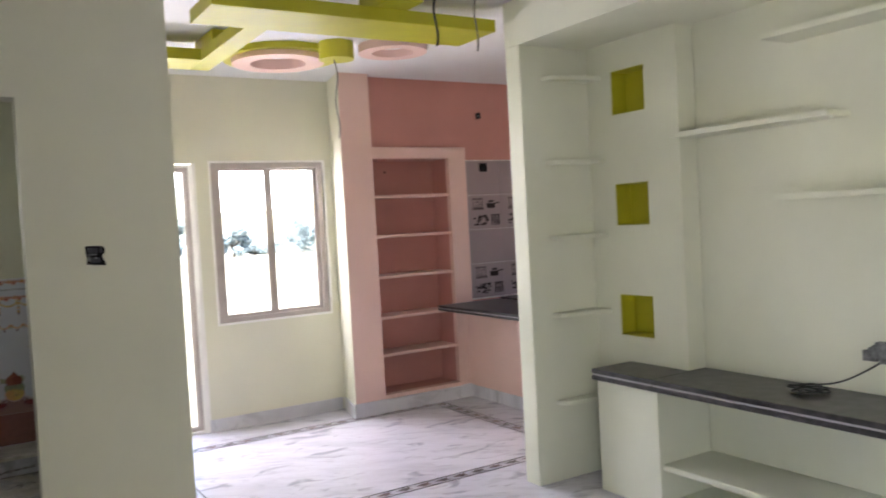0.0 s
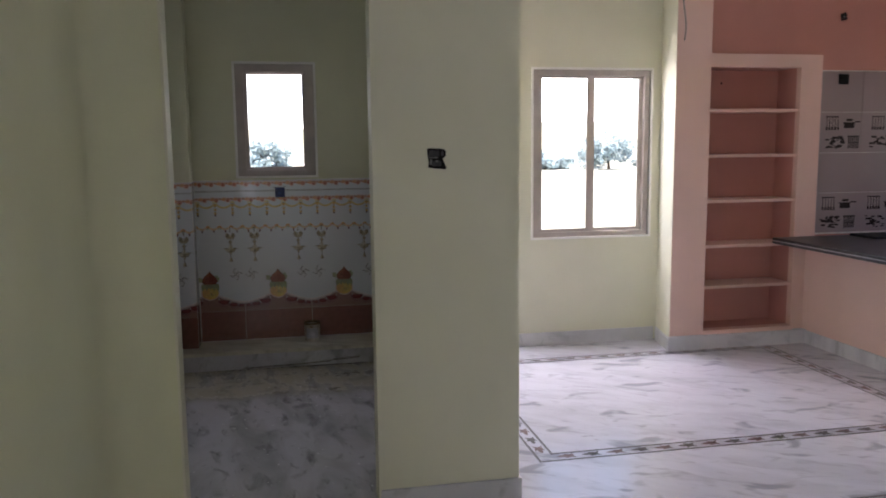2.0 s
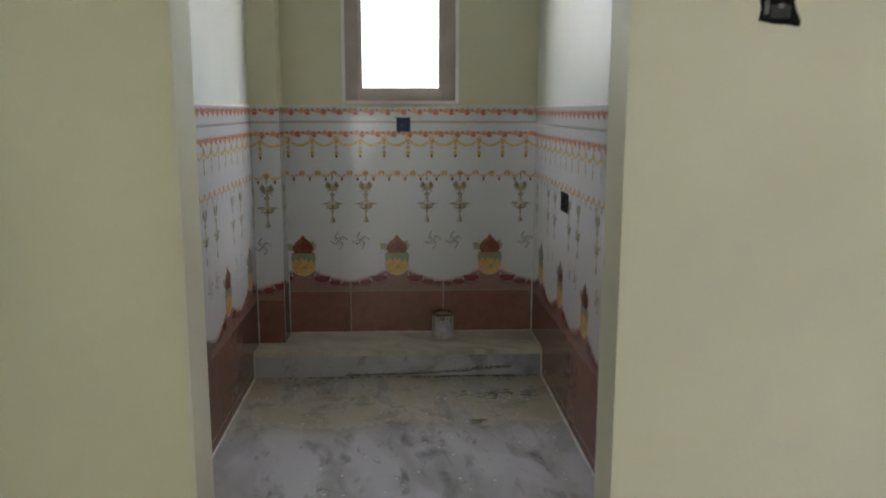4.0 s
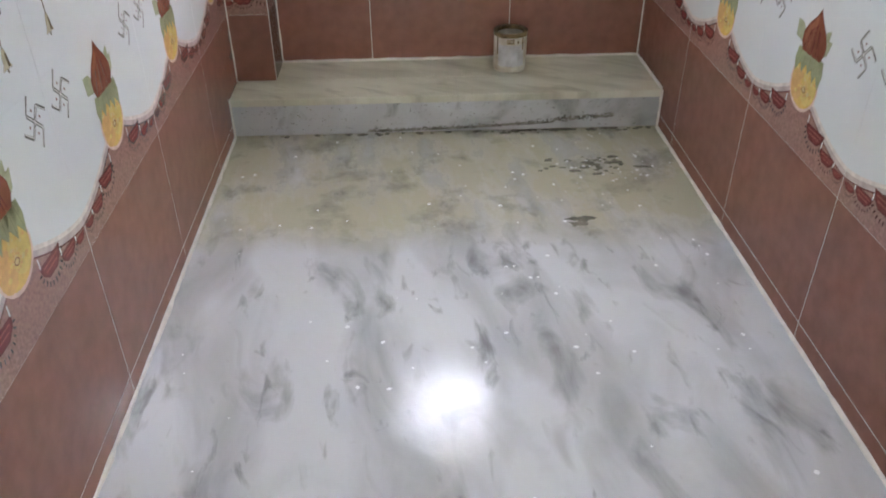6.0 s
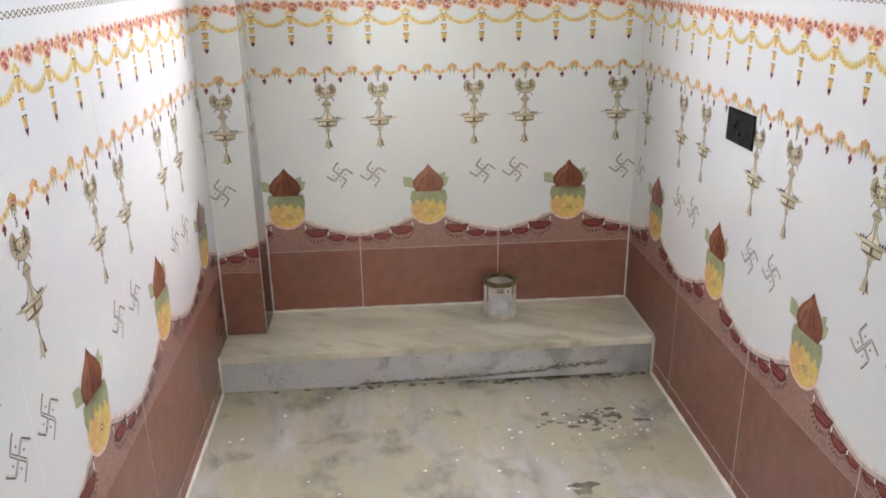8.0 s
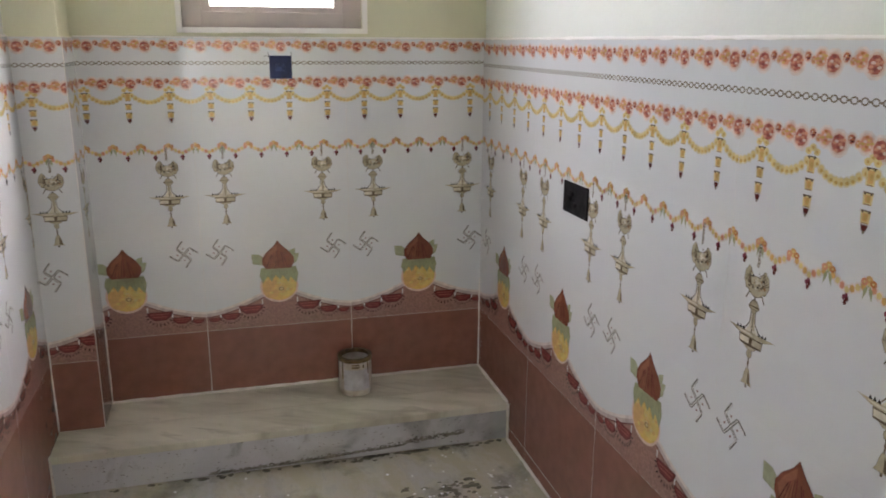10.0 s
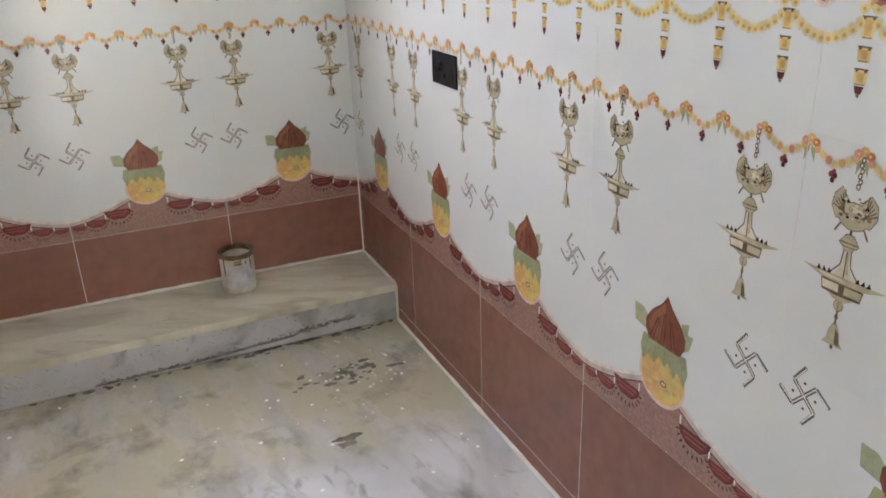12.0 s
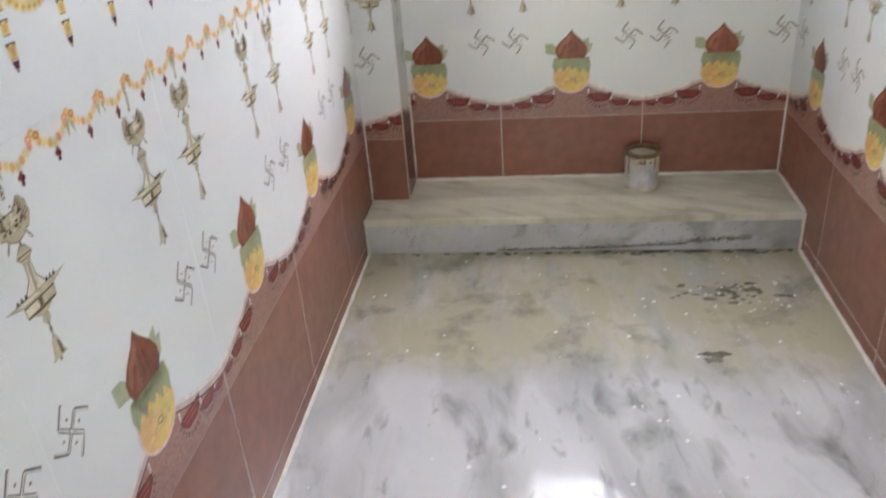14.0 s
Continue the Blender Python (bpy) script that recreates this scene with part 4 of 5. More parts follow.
def oil_lamp(out, c, top, s, sgn):
    """A small clay lamp with a rayed rim and a white wick."""
    bowl = [(c - s, top), (c - s * 0.86, top - s * 0.42), (c - s * 0.42, top - s * 0.74), (c + s * 0.42, top - s * 0.74), (c + s * 0.86, top - s * 0.42), (c + s, top)][::-1]
    for k in range(11):
        a = math.pi + (k + 0.5) * math.pi / 11
        ca, sa = math.cos(a), math.sin(a)
        out.append(("umber", 3, stroke(c + s * 0.94 * ca, top - s * 0.16 + s * 0.84 * sa, c + s * 1.14 * ca, top - s * 0.16 + s * 1.06 * sa, s * 0.085)))
    out.append(("maroon", 4, bowl))
    out.append(("diya", 5, [(c + (x - c) * 0.86, top - s * 0.05 + (y - top) * 0.84) for x, y in bowl]))
    for k, w in ((0.20, 0.72), (0.42, 0.56)):
        out.append(("clay", 6, stroke(c - s * w, top - s * k, c + s * w, top - s * k, s * 0.06)))
    out.append(("white", 7, stroke(c - sgn * s * 0.92, top - 0.001, c - sgn * s * 0.92, top + s * 0.42, 0.0034)))


def knot_sign(out, cx, cy, s, t):
    """An auspicious knot sign drawn as a double line, with four dots."""
    ca, sa = math.cos(-0.72), math.sin(-0.72)
    seg = [(-1, 0, 1, 0), (0, -1, 0, 1), (0, 1, 1.12, 1.12), (1, 0, 1.12, -1.12), (0, -1, -1.12, -1.12), (-1, 0, -1.12, 1.12)]
    for lay, name, w in ((1, "swirl", t), (3, "white", t * 0.30)):
        for k, (a0, b0, a1, b1) in enumerate(seg):
            f = 1.0 if lay == 1 else 0.95
            p = [(cx + s * f * (x * ca - y * sa), cy + s * f * (x * sa + y * ca)) for x, y in ((a0, b0), (a1, b1))]
            out.append((name, lay + k * 0.3, stroke(*p[0], *p[1], w if k < 2 else w * 0.85)))
    for x, y in ((0.5, 0.5), (-0.5, 0.5), (0.5, -0.5), (-0.5, -0.5)):
        out.append(("nut", 1, disc(cx + s * (x * ca - y * sa), cy + s * (x * sa + y * ca), 0.0026, 0.0026, 6)))


def print_row_a():
    """Brown wavy field with small oil lamps, a pot with a coconut, and knot signs."""
    out = []
    n = 28
    for i in range(n):
        a, b = -TW / 2 + TW * i / n, -TW / 2 + TW * (i + 1) / n
        out.append(("blush", 1, [(a, 0), (b, 0), (b, wave_height(b) + 0.019), (a, wave_height(a) + 0.019)]))
        out.append(("pale", 1.5, [(a, 0), (b, 0), (b, wave_height(b) + 0.011), (a, wave_height(a) + 0.011)]))
        out.append(("speck", 2, [(a, 0), (b, 0), (b, wave_height(b)), (a, wave_height(a))]))
        out.append(("maroon", 3, [(a, wave_height(a) - 0.0028), (b, wave_height(b) - 0.0028), (b, wave_height(b)), (a, wave_height(a))]))
    for sgn in (-1, 1):
        for u, s in ((0.094, 0.040), (0.160, 0.031), (0.210, 0.020)):
            oil_lamp(out, sgn * u, wave_height(u) - 0.006, s, sgn)
    b = 0.092
    out.append(("halo", 4, disc(0, b + 0.044, 0.062, 0.056, 20)))
    out.append(("pot", 5, disc(0.001, b + 0.046, 0.056, 0.051, 22)))
    out.append(("orange", 6, disc(-0.026, b + 0.036, 0.028, 0.034, 14)))
    out.append(("lemon", 6.5, disc(0.022, b + 0.046, 0.032, 0.040, 14)))
    rp = random.Random(4)
    for k in range(46):
        a, r = rp.uniform(0, math.tau), rp.uniform(0.1, 0.92)
        q = rp.uniform(0.003, 0.007)
        out.append((("yellow", "orange", "pot", "lemon")[k % 4], 7, disc(0.054 * r * math.cos(a), b + 0.046 + 0.047 * r * math.sin(a), q, q * 0.7, 6, a)))
    for k in range(10):
        a = k * math.tau / 10
        out.append(("orange", 8, disc(0.006 + 0.013 * math.cos(a), b + 0.034 + 0.012 * math.sin(a), 0.0036, 0.0026, 6, a)))
    out.append(("nut", 8, disc(0.006, b + 0.034, 0.0085, 0.0065, 10)))
    out.append(("yellow", 8.5, disc(0.006, b + 0.034, 0.006, 0.0042, 10)))
    # mango leaves that drape over the rim
    for u, tip, w, drop in ((-0.040, -0.052, 0.030, 0.050), (-0.020, -0.024, 0.030, 0.046), (0.002, 0.004, 0.034, 0.040), (0.024, 0.030, 0.030, 0.050), (0.042, 0.056, 0.028, 0.056)):
        y = b + 0.108
        leaf = [(u - w / 2, y), (u - w * 0.50 + (tip - u) * 0.5, y - drop * 0.5), (tip, y - drop), (u + w * 0.48 + (tip - u) * 0.5, y - drop * 0.45), (u + w / 2, y)]
        outlined(out, ("green", "sage")[int(u * 1000) % 2], "olive", 8.5, leaf, 0.001)
        out.append(("olive", 9.8, stroke(u, y, tip, y - drop * 0.85, 0.0014)))
    for leaf in ([(-0.050, b + 0.118), (-0.080, b + 0.124), (-0.084, b + 0.156), (-0.060, b + 0.154), (-0.044, b + 0.140)],
                 [(0.040, b + 0.112), (0.060, b + 0.126), (0.068, b + 0.152), (0.052, b + 0.150)], [(0.036, b + 0.138), (0.054, b + 0.150), (0.056, b + 0.170), (0.040, b + 0.164)]):
        outlined(out, "sage", "olive", 6, leaf, 0.001)
    nut = [(-0.040, b + 0.104), (0.040, b + 0.104), (0.050, b + 0.122), (0.050, b + 0.140), (0.036, b + 0.160), (0.014, b + 0.180), (0.0, b + 0.198), (-0.012, b + 0.180), (-0.036, b + 0.160), (-0.050, b + 0.140), (-0.050, b + 0.122)]
    outlined(out, "nut", "maroon", 8.6, nut, 0.001)
    out.append(("coir", 9.8, [(-0.036, b + 0.114), (-0.006, b + 0.108), (-0.002, b + 0.186), (-0.030, b + 0.158), (-0.044, b + 0.136)]))
    for k in range(9):
        u = -0.038 + 0.0095 * k
        out.append((("maroon", "diya", "nut")[k % 3], 10.4, stroke(u, b + 0.110, u * 0.5, b + 0.152 + 0.016 * (1 - abs(u) / 0.04), 0.0022)))
    for sgn in (-1, 1):
        knot_sign(out, sgn * (TW / 2 - 0.055), 0.262, 0.027, 0.0068)
    return out


def hanging_lamp(out, c):
    """A chased brass lamp: chain, peacock, cap, column, dish with flames, band, bead and bell."""
    for k in range(6):
        v = 0.291 - k * 0.0066
        out.append(("bronze", 5 + k % 2, disc(c + 0.0008 * (-1) ** k, v, 0.0034, 0.0044, 8)))
        out.append(("white", 7, disc(c + 0.0008 * (-1) ** k, v, 0.0015, 0.0023, 6)))
    fan = [(c - 0.004, 0.216), (c - 0.026, 0.214), (c - 0.033, 0.228), (c - 0.031, 0.243), (c - 0.022, 0.253), (c - 0.015, 0.244), (c - 0.006, 0.234)]
    head = [(c + 0.004, 0.214), (c + 0.024, 0.212), (c + 0.032, 0.226), (c + 0.030, 0.241), (c + 0.020, 0.251), (c + 0.012, 0.243), (c + 0.006, 0.232)]
    outlined(out, "gold", "bronze", 4, fan)
    outlined(out, "gold", "bronze", 4, head)
    outlined(out, "gold", "bronze", 4.4, disc(c, 0.221, 0.022, 0.0170, 14))
    for k in range(6):
        for q in (-1, 1):
            out.append(("bronze", 6.6, stroke(c + q * (0.010 + 0.001 * k), 0.221, c + q * (0.032 - 0.003 * k), 0.230 + 0.0042 * k, 0.0017)))
    rnd = random.Random(8)
    for k in range(30):
        a, r, q = rnd.uniform(0, math.tau), rnd.uniform(0.1, 1.0), rnd.uniform(0.0014, 0.0036)
        out.append((("bronze", "cream", "black", "copper", "bronze")[k % 5], 7 + k % 2, disc(c + 0.028 * r * math.cos(a), 0.226 + 0.019 * r * math.sin(a), q, q * rnd.uniform(0.5, 1.3), 6, a)))
    out.append(("cream", 8, disc(c - 0.001, 0.229, 0.0062, 0.0042, 8)))
    for k in (-1, 1):
        out.append(("bronze", 6, stroke(c + k * 0.017, 0.209, c + k * 0.024, 0.197, 0.0026)))
    out.append(("bronze", 5, stroke(c, 0.205, c, 0.196, 0.004)))
    outlined(out, "gold", "bronze", 5, [(c - 0.014, 0.186), (c - 0.010, 0.182), (c + 0.010, 0.182), (c + 0.014, 0.186), (c + 0.005, 0.197), (c - 0.005, 0.197)])
    out.append(("bronze", 7, stroke(c - 0.013, 0.1865, c + 0.013, 0.1865, 0.0016)))
    outlined(out, "gold", "bronze", 5, [(c - 0.008, 0.181), (c - 0.005, 0.176), (c + 0.005, 0.176), (c + 0.008, 0.181)])
    out.append(("cream", 5, [(c - 0.004, 0.176), (c - 0.006, 0.158), (c - 0.010, 0.148), (c - 0.018, 0.141), (c + 0.018, 0.141), (c + 0.010, 0.148), (c + 0.006, 0.158), (c + 0.004, 0.176)]))
    out.append(("gold", 6, [(c + 0.0015, 0.174), (c + 0.002, 0.146), (c + 0.006, 0.146), (c + 0.0035, 0.174)]))
    out.append(("bronze", 6.5, stroke(c, 0.176, c, 0.141, 0.0022)))
    for k in (-1, 1):
        out.append(("bronze", 6.5, stroke(c + k * 0.0055, 0.176, c + k * 0.0075, 0.157, 0.0018)))
        out.append(("bronze", 6.5, stroke(c + k * 0.0075, 0.157, c + k * 0.020, 0.1425, 0.0020)))
        for u in (0.021, 0.029, 0.037):
            out.append(("black", 7, [(c + k * u - 0.0036, 0.1405), (c + k * u + 0.0036, 0.1405), (c + k * u + k * 0.001, 0.1475)]))
    dish = [(c - 0.062, 0.1415), (c - 0.034, 0.1335), (c, 0.1305), (c + 0.034, 0.1335), (c + 0.062, 0.1415), (c + 0.03, 0.1408), (c - 0.03, 0.1408)]
    outlined(out, "gold", "bronze", 5, dish, 0.0008)
    out.append(("cream", 7, [(c - 0.044, 0.1385), (c - 0.024, 0.1350), (c + 0.006, 0.1350), (c - 0.004, 0.1385)]))
    out.append(("bronze", 6, [(c - 0.032, 0.1325), (c - 0.029, 0.1165), (c, 0.1145), (c + 0.029, 0.1165), (c + 0.032, 0.1325)]))
    for a, b, m in ((-0.0300, -0.0045, "cream"), (0.0045, 0.0300, "gold")):
        out.append((m, 7, [(c + a, 0.1300), (c + a * 0.93, 0.1195), (c + b * 0.93, 0.1195), (c + b, 0.1300)]))
    outlined(out, "gold", "bronze", 6, [(c - 0.018, 0.115), (c - 0.008, 0.110), (c + 0.008, 0.110), (c + 0.018, 0.115)], 0.0008)
    outlined(out, "gold", "bronze", 6, disc(c, 0.103, 0.0065, 0.0072, 10), 0.0010)
    out.append(("bronze", 8, stroke(c, 0.109, c, 0.097, 0.0012)))
    out.append(("bronze", 6, stroke(c, 0.097, c, 0.074, 0.0030)))
    out.append(("bronze", 7, disc(c, 0.087, 0.0030, 0.0036, 7)))
    bell = [(c - 0.0035, 0.076), (c - 0.0075, 0.066), (c - 0.0095, 0.055), (c - 0.0155, 0.0475), (c + 0.0155, 0.0475), (c + 0.0095, 0.055), (c + 0.0075, 0.066), (c + 0.0035, 0.076)]
    outlined(out, "gold", "swirl", 6, bell, 0.0008)
    out.append(("bronze", 8, [(c + 0.002, 0.072), (c + 0.003, 0.050), (c + 0.011, 0.0485), (c + 0.007, 0.066)]))
    out.append(("bronze", 6, disc(c, 0.0445, 0.0028, 0.0034, 6)))


def print_row_b():
    """Hanging brass lamps under a string of small flowers."""
    out = []
    n = 48
    step = TW / 6
    for i in range(n):
        u = -TW / 2 + TW * (i + 0.5) / n
        f = ((u + TW / 2 - 0.083) / step) % 1.0
        v = 0.297 - 0.021 * (1 - abs(2 * f - 1)) ** 0.75
        out.append(("blush", 1, disc(u, v, 0.0084, 0.0084, 7)))
        if i % 2:
            out.append((("coral", "orange", "orange")[i % 3], 3, disc(u, v, 0.0052, 0.0060, 6, 0.5)))
        else:
            out.append(("yellow", 2, disc(u, v, 0.0054, 0.0054, 6, 0.5)))
    for k in range(-1, 7):
        u = -TW / 2 + 0.083 + k * step
        for du, dv, m in ((-0.008, 0.297, "coral"), (0.008, 0.297, "rust"), (0, 0.3015, "orange")):
            out.append((m, 4, disc(u + du, dv, 0.0068, 0.0056, 7)))
            out.append(("yellow", 5, disc(u + du, dv, 0.0022, 0.0020, 5)))
        for du, dv, r in ((-0.003, 0.264, 0.0040), (0.003, 0.263, 0.0040), (0, 0.257, 0.0038), (0.001, 0.268, 0.0034)):
            out.append((("maroon", "plum")[dv > 0.263], 4, disc(u + step / 2 + du, dv, r, r * 1.1, 6)))
        if k % 3 != 1:
            for q in (-1, 1):
                out.append(("green", 4 + q * 0.4, [(u, 0.295), (u + q * 0.002, 0.284), (u + q * 0.0085, 0.271), (u + q * 0.0085, 0.286)]))
    for sgn in (-1, 1):
        hanging_lamp(out, sgn * (TW / 2 - 0.083))
    return out


def rose(out, rnd, u, v, k, tones, layer):
    """A printed rose: a soft halo and a whorl of small petals in three tones."""
    out.append(("blush", 1, disc(u, v, k * 1.45, k * 1.4, 10)))
    out.append(("halo", 1.5, disc(u, v, k * 1.16, k * 1.12, 9, rnd.random())))
    out.append((tones[0], layer, disc(u, v, k * 0.92, k * 0.9, 8, rnd.random())))
    for q in range(9):
        a, r = q * 2.4 + rnd.uniform(-0.3, 0.3), k * (0.25 + 0.065 * q)
        out.append((tones[1 + q % (len(tones) - 1)], layer + 1 + q % 3 * 0.4, disc(u + r * math.cos(a), v + r * math.sin(a), k * 0.30, k * 0.17, 6, a + 1.2)))


def print_row_c():
    """Two rows of roses, a chain, and beaded garlands with pendants."""
    out = []
    rnd = random.Random(3)
    red, ochre, dusk = ("rose", "coral", "halo", "clay", "coral"), ("coral", "ochre", "halo", "rust", "orange"), ("rose", "rust", "halo", "maroon")
    for v0, shift in ((0.287, 0.0), (0.178, 0.03)):
        n = 6
        for i in range(-1, n + 1):
            u = -TW / 2 + TW * (i + 0.5) / n + shift
            for du, dv, k, tones, lay in ((-0.026, 0.0035, 0.0128, ochre, 3), (0.0, -0.0025, 0.0152, red, 5), (0.024, 0.006, 0.0075, dusk, 3), (0.0375, 0.001, 0.0062, ochre, 3)):
                rose(out, rnd, u + du, v0 + dv, k, tones, lay)
    n = 24
    for i in range(n):
        u = -TW / 2 + TW * (i + 0.5) / n
        for q in range(8):
            a, b = q * math.tau / 8, (q + 1) * math.tau / 8
            R, r = (0.0082, 0.0062), (0.0052, 0.0036)
            out.append(("chain", 1, [(u + R[0] * math.cos(a), 0.236 + R[1] * math.sin(a)), (u + R[0] * math.cos(b), 0.236 + R[1] * math.sin(b)), (u + r[0] * math.cos(b), 0.236 + r[1] * math.sin(b)), (u + r[0] * math.cos(a), 0.236 + r[1] * math.sin(a))]))
        out.append(("chain", 2, stroke(u + TW / n / 2 - 0.0042, 0.236, u + TW / n / 2 + 0.0042, 0.236, 0.0034)))
    step = TW / 4
    for k in range(-3, 3):
        u0 = (k + 0.5) * step
        for j in range(1, 11):
            f = j / 11
            u, v = u0 + f * step, 0.153 - 0.031 * (1 - (2 * f - 1) ** 2)
            out.append(("cream", 1, disc(u, v, 0.0088, 0.0088, 7)))
            out.append(("yellow", 2, disc(u, v, 0.0068, 0.0068, 7, 0.5)))
            out.append(("ochre", 3, disc(u + 0.0012, v - 0.0015, 0.0034, 0.003, 6)))
        if abs(u0) < TW / 2:
            for du, dv in ((-0.009, 0.158), (0.009, 0.158), (0, 0.164)):
                out.append(("yellow", 4, disc(u0 + du, dv, 0.0075, 0.006, 7)))
                out.append(("ochre", 5, disc(u0 + du, dv, 0.003, 0.0024, 6)))
            for a, (v0, v1) in enumerate(((0.150, 0.126), (0.117, 0.100), (0.092, 0.074))):
                out.append(("yellow", 4, [(u0 - 0.0095, v0), (u0 - 0.0080, v1), (u0 + 0.0080, v1), (u0 + 0.0095, v0)]))
                out.append(("orange", 5, [(u0 - 0.006, v0 - 0.003), (u0 - 0.0045, v1 + 0.003), (u0 + 0.0045, v1 + 0.003), (u0 + 0.006, v0 - 0.003)]))
                out.append(("ochre", 5.5, disc(u0 + 0.001, (v0 + v1) / 2, 0.0035, 0.005, 6)))
                out.append(("bronze", 6, stroke(u0 - 0.0095, v0, u0 + 0.0095, v0, 0.0020)))
                out.append(("copper", 6, stroke(u0 - 0.0065, v1 + 0.001, u0 + 0.0065, v1 + 0.001, 0.0016)))
                out.append(("bronze", 6.5, disc(u0 - 0.006, v0 - 0.0015, 0.0024, 0.0022, 5)))
                out.append(("bronze", 6.5, disc(u0 + 0.006, v0 - 0.0015, 0.0024, 0.0022, 5)))
            out.append(("maroon", 5, [(u0 - 0.007, 0.073), (u0 - 0.004, 0.064), (u0 + 0.004, 0.064), (u0 + 0.007, 0.073)]))
            out.append(("bronze", 5, disc(u0, 0.062, 0.0026, 0.0026, 6)))
    return out


PRINTS = {"a": print_row_a(), "b": print_row_b(), "c": print_row_c(), "d": []}
PRINTS["low"] = [(ink_name, layer, [(u, v - 0.008) for u, v in poly]) for ink_name, layer, poly in PRINTS["c"]]
NAMES = list(INKS)


def clip(poly, lo, hi):
    """The part of a convex outline between two upright lines."""
    for side, lim in ((1, lo), (-1, hi)):
        res = []
        for i, p in enumerate(poly):
            q = poly[(i + 1) % len(poly)]
            dp, dq = side * (p[0] - lim), side * (q[0] - lim)
            if dp >= 0:
                res.append(p)
            if dp * dq < 0:
                f = dp / (dp - dq)
                res.append((p[0] + f * (q[0] - p[0]), p[1] + f * (q[1] - p[1])))
        poly = res
        if len(poly) < 3:
            return []
    return poly


MESHES = {}


def tile_mesh(row, lo, hi, height):
    """A glazed tile in its own plane: u along x, v up, the face towards -y, with its print."""
    key = (row, round(lo, 4), round(hi, 4), round(height, 4))
    if key in MESHES:
        return MESHES[key]
    bm = bmesh.new()
    g, e = (0.0007, 0.0004) if row == "d" else (0.00005, 0.00005)
    side = g if row == "d" else GAP
    a, b, h = lo + side, hi - side, height - g
    back = [bm.verts.new(p) for p in ((a, 0, g), (b, 0, g), (b, 0, h), (a, 0, h))]
    mid = [bm.verts.new(p) for p in ((a, -0.007, g), (b, -0.007, g), (b, -0.007, h), (a, -0.007, h))]
    face = [bm.verts.new(p) for p in ((a + e, -0.008, g + e), (b - e, -0.008, g + e), (b - e, -0.008, h - e), (a + e, -0.008, h - e))]
    base = 1 if row == "d" else 0
    fs = [bm.faces.new(face)]
    for i in range(4):
        j = (i + 1) % 4
        fs.append(bm.faces.new((back[i], back[j], mid[j], mid[i])))
        fs.append(bm.faces.new((mid[i], mid[j], face[j], face[i])))
    for f in fs:
        f.material_index = base
    for name, layer, poly in PRINTS[row]:
        q = clip(poly, a + e, b - e)
        if len(q) < 3 or min(p[1] for p in q) > h - e:
            continue
        q = [(u, min(max(v, g + e), h - e)) for u, v in q]
        area = sum(q[i][0] * q[(i + 1) % len(q)][1] - q[(i + 1) % len(q)][0] * q[i][1] for i in range(len(q)))
        if abs(area) < 1e-8:
            continue
        if area < 0:
            q = q[::-1]
        f = bm.faces.new([bm.verts.new((u, -0.008 - 0.00007 * layer, v)) for u, v in q])
        f.material_index = 2 if name == "speck" else 3 + NAMES.index(name)
    me = bpy.data.meshes.new("tile")
    bm.to_mesh(me)
    bm.free()
    for m in (TILE_WHITE, TILE_BROWN, TILE_SPECK, *INKS.values()):
        me.materials.append(m)
    MESHES[key] = me
    return me


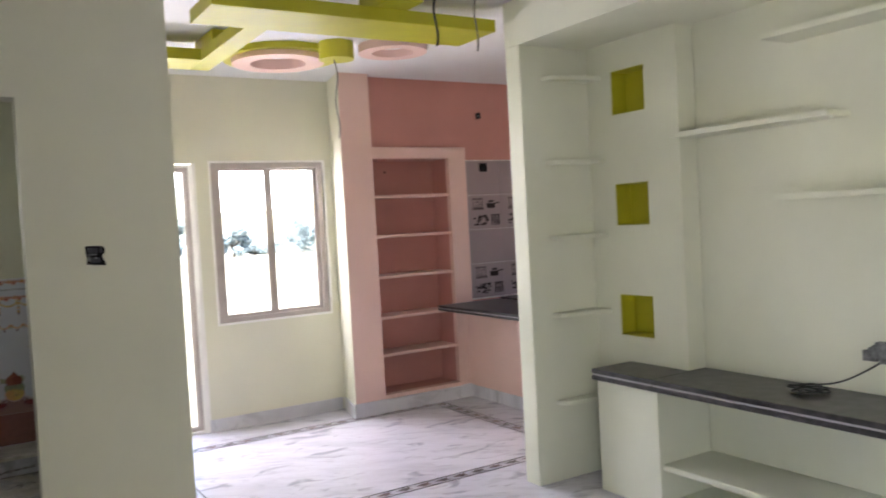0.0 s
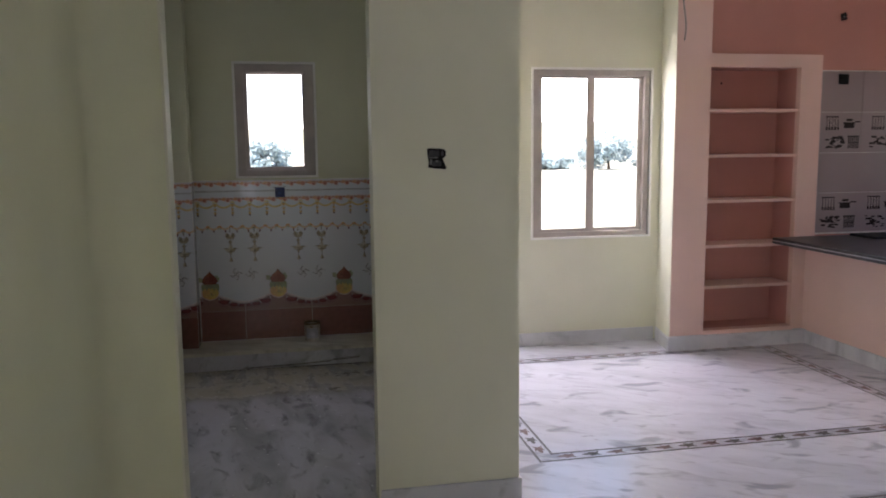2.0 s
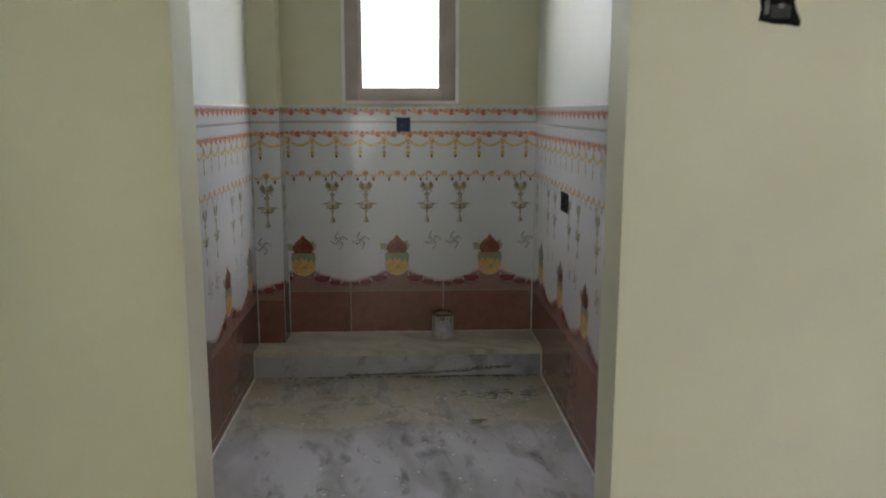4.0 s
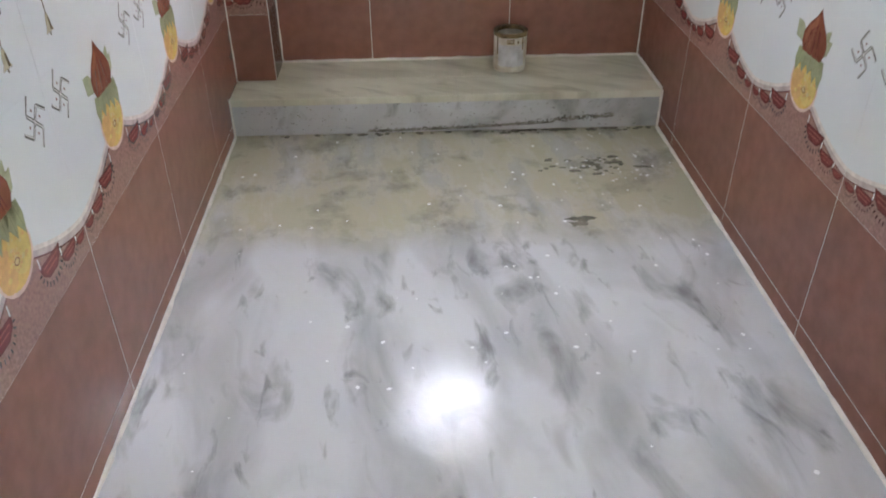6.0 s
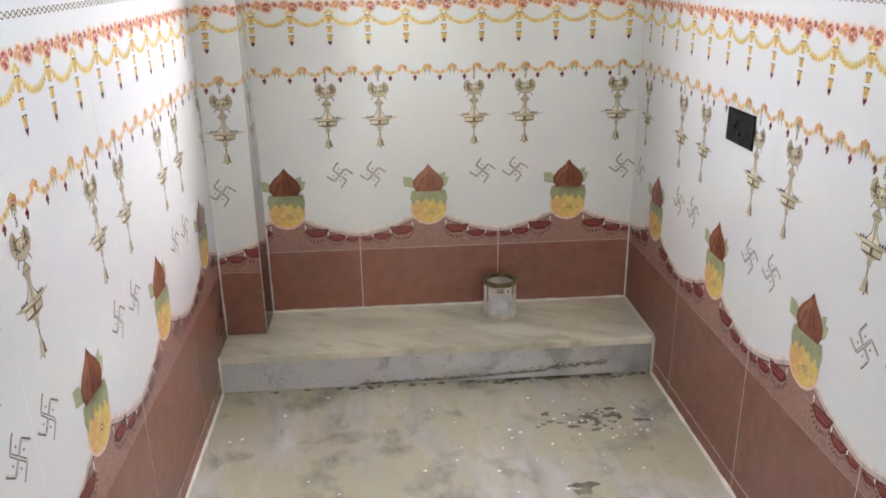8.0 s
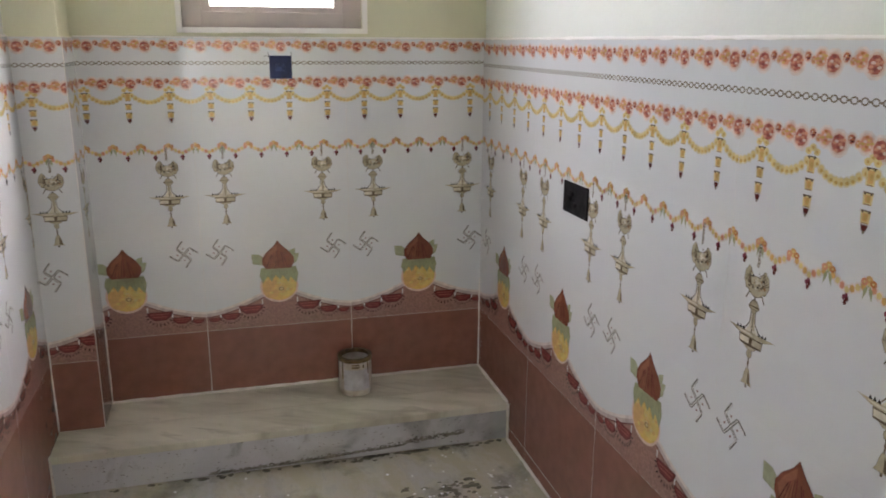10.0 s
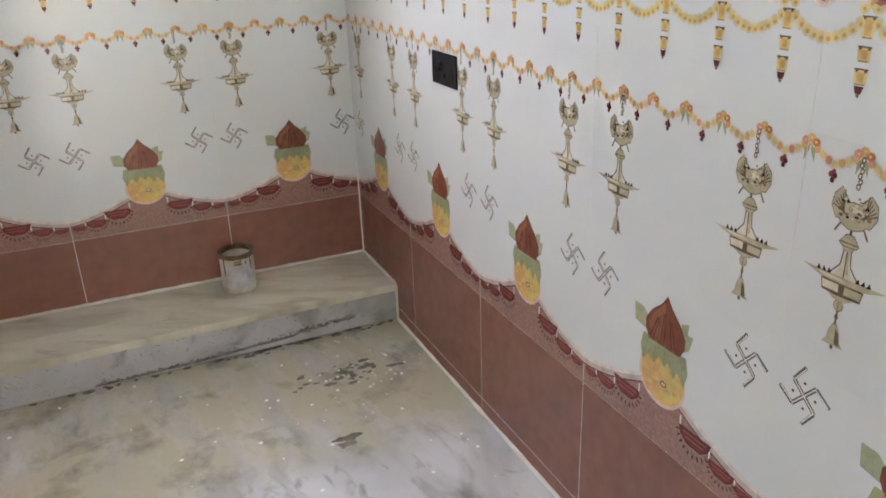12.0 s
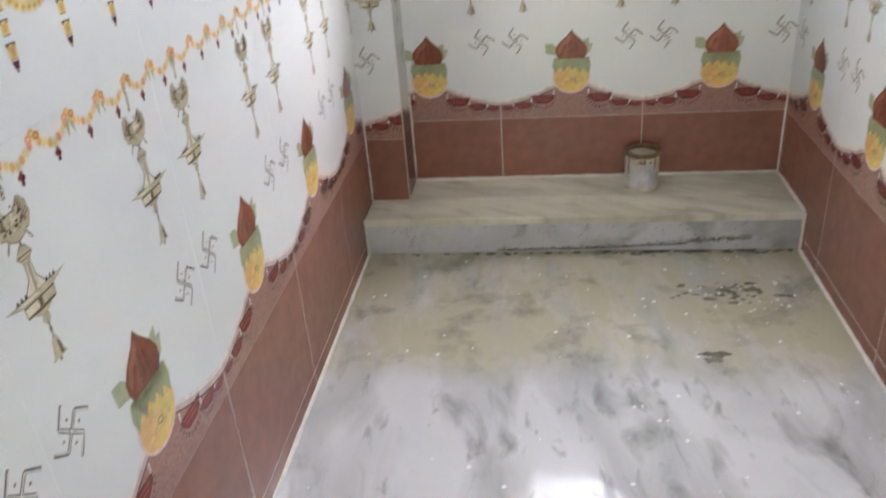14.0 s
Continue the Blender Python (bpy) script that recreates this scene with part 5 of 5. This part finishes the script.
def tile_wall(name, origin, turn, u0, u1, centre, floor_z, width=TW, top="c", label="glazed bathroom wall tiles with garlands, hanging lamps and pots"):
    """Tiles on a wall from u0 to u1; centre is the middle of one of the tiles."""
    ob = new(name)
    ob.matrix_world = Matrix.Translation(origin) @ pose(0, 0, 0, 0, 0, turn)
    tagged(ob, label, "tiles", kind="structure")
    bm = bmesh.new()
    box_into(bm, u0, u1, -0.0076, -0.0, floor_z, ROW0 + 3 * TH + 0.002)
    part("grout_bed", bm, GROUT, ob, "pale grout between the tiles")
    k0 = math.floor((u0 - centre) / width + 0.5)
    k1 = math.ceil((u1 - centre) / width - 0.5)
    f = width / TW
    rows = [("d", 0.085, ROW0 - 0.085), ("a", ROW0, TH), ("b", ROW0 + TH, TH), (top, ROW0 + 2 * TH, TH)]
    if floor_z < 0.08:
        rows.insert(0, ("d", floor_z, 0.085 - floor_z))
    else:
        rows[0] = ("d", floor_z, ROW0 - floor_z)
    for k in range(k0, k1 + 1):
        c = centre + k * width
        lo, hi = max((u0 - c) / f, -TW / 2), min((u1 - c) / f, TW / 2)
        if hi - lo < 0.006:
            continue
        for row, z, h in rows:
            t = new("tile", tile_mesh(row, lo, hi, h))
            t.parent = ob
            t.location, t.scale = (c, 0, z), (f, 1, 1)
    return ob


# The end wall, the pilaster's two sides, and the two side walls.
tile_wall("tiling_end", (0, BY - 0.0005, 0), 0, PILX + 0.0005, BX1 - 0.0085, -0.801, 0.17)
tile_wall("tiling_pilaster", (0, PILY - 0.0005, 0), 0, BX0 + 0.0085, PILX + 0.0085, -1.261, 0.17)
tile_wall("tiling_pilaster_side", (PILX + 0.0005, 0, 0), 90, PILY + 0.0005, BY - 0.0085, 6.1, 0.17)
tile_wall("tiling_right", (BX1 - 0.0045, 0, 0), -90, -(BY - 0.001), -WY1 - 0.01, -5.630, 0.04, 0.458, "low")
tile_wall("tiling_left", (BX0 + 0.0005, 0, 0), 90, WY1 + 0.01, PILY - 0.001, 5.545, 0.04, 0.463)

blue_box = wall_box("tile_socket_blue", -0.764, BY - 0.0085, 1.228, 0.066, 0.068, BOX_BLUE, "square dark blue socket box let into the bathroom tiles")
wall_box("tile_socket_dark", BX1 - 0.0125, 5.575, 0.927, 0.14, 0.078, HOLE_SHADE, "square dark socket box let into the bathroom tiles", axis="x")
boxes("knockout", [(-0.016, 0.012, -0.0052, -0.0028, -0.012, 0.010)], BOX_BLUE_PALE, blue_box, 0.001, "paler blue moulded centre")
for x0, x1, z0, z1 in ((-0.036, -0.0345, 0.030, 0.046), (0.0325, 0.034, 0.030, 0.046), (-0.048, -0.034, 0.0330, 0.0345), (0.033, 0.044, -0.036, -0.0345)):
    boxes("saw_cut", [(x0, x1, -0.0012, 0.0, z0, z1)], HOLE_SHADE, blue_box)
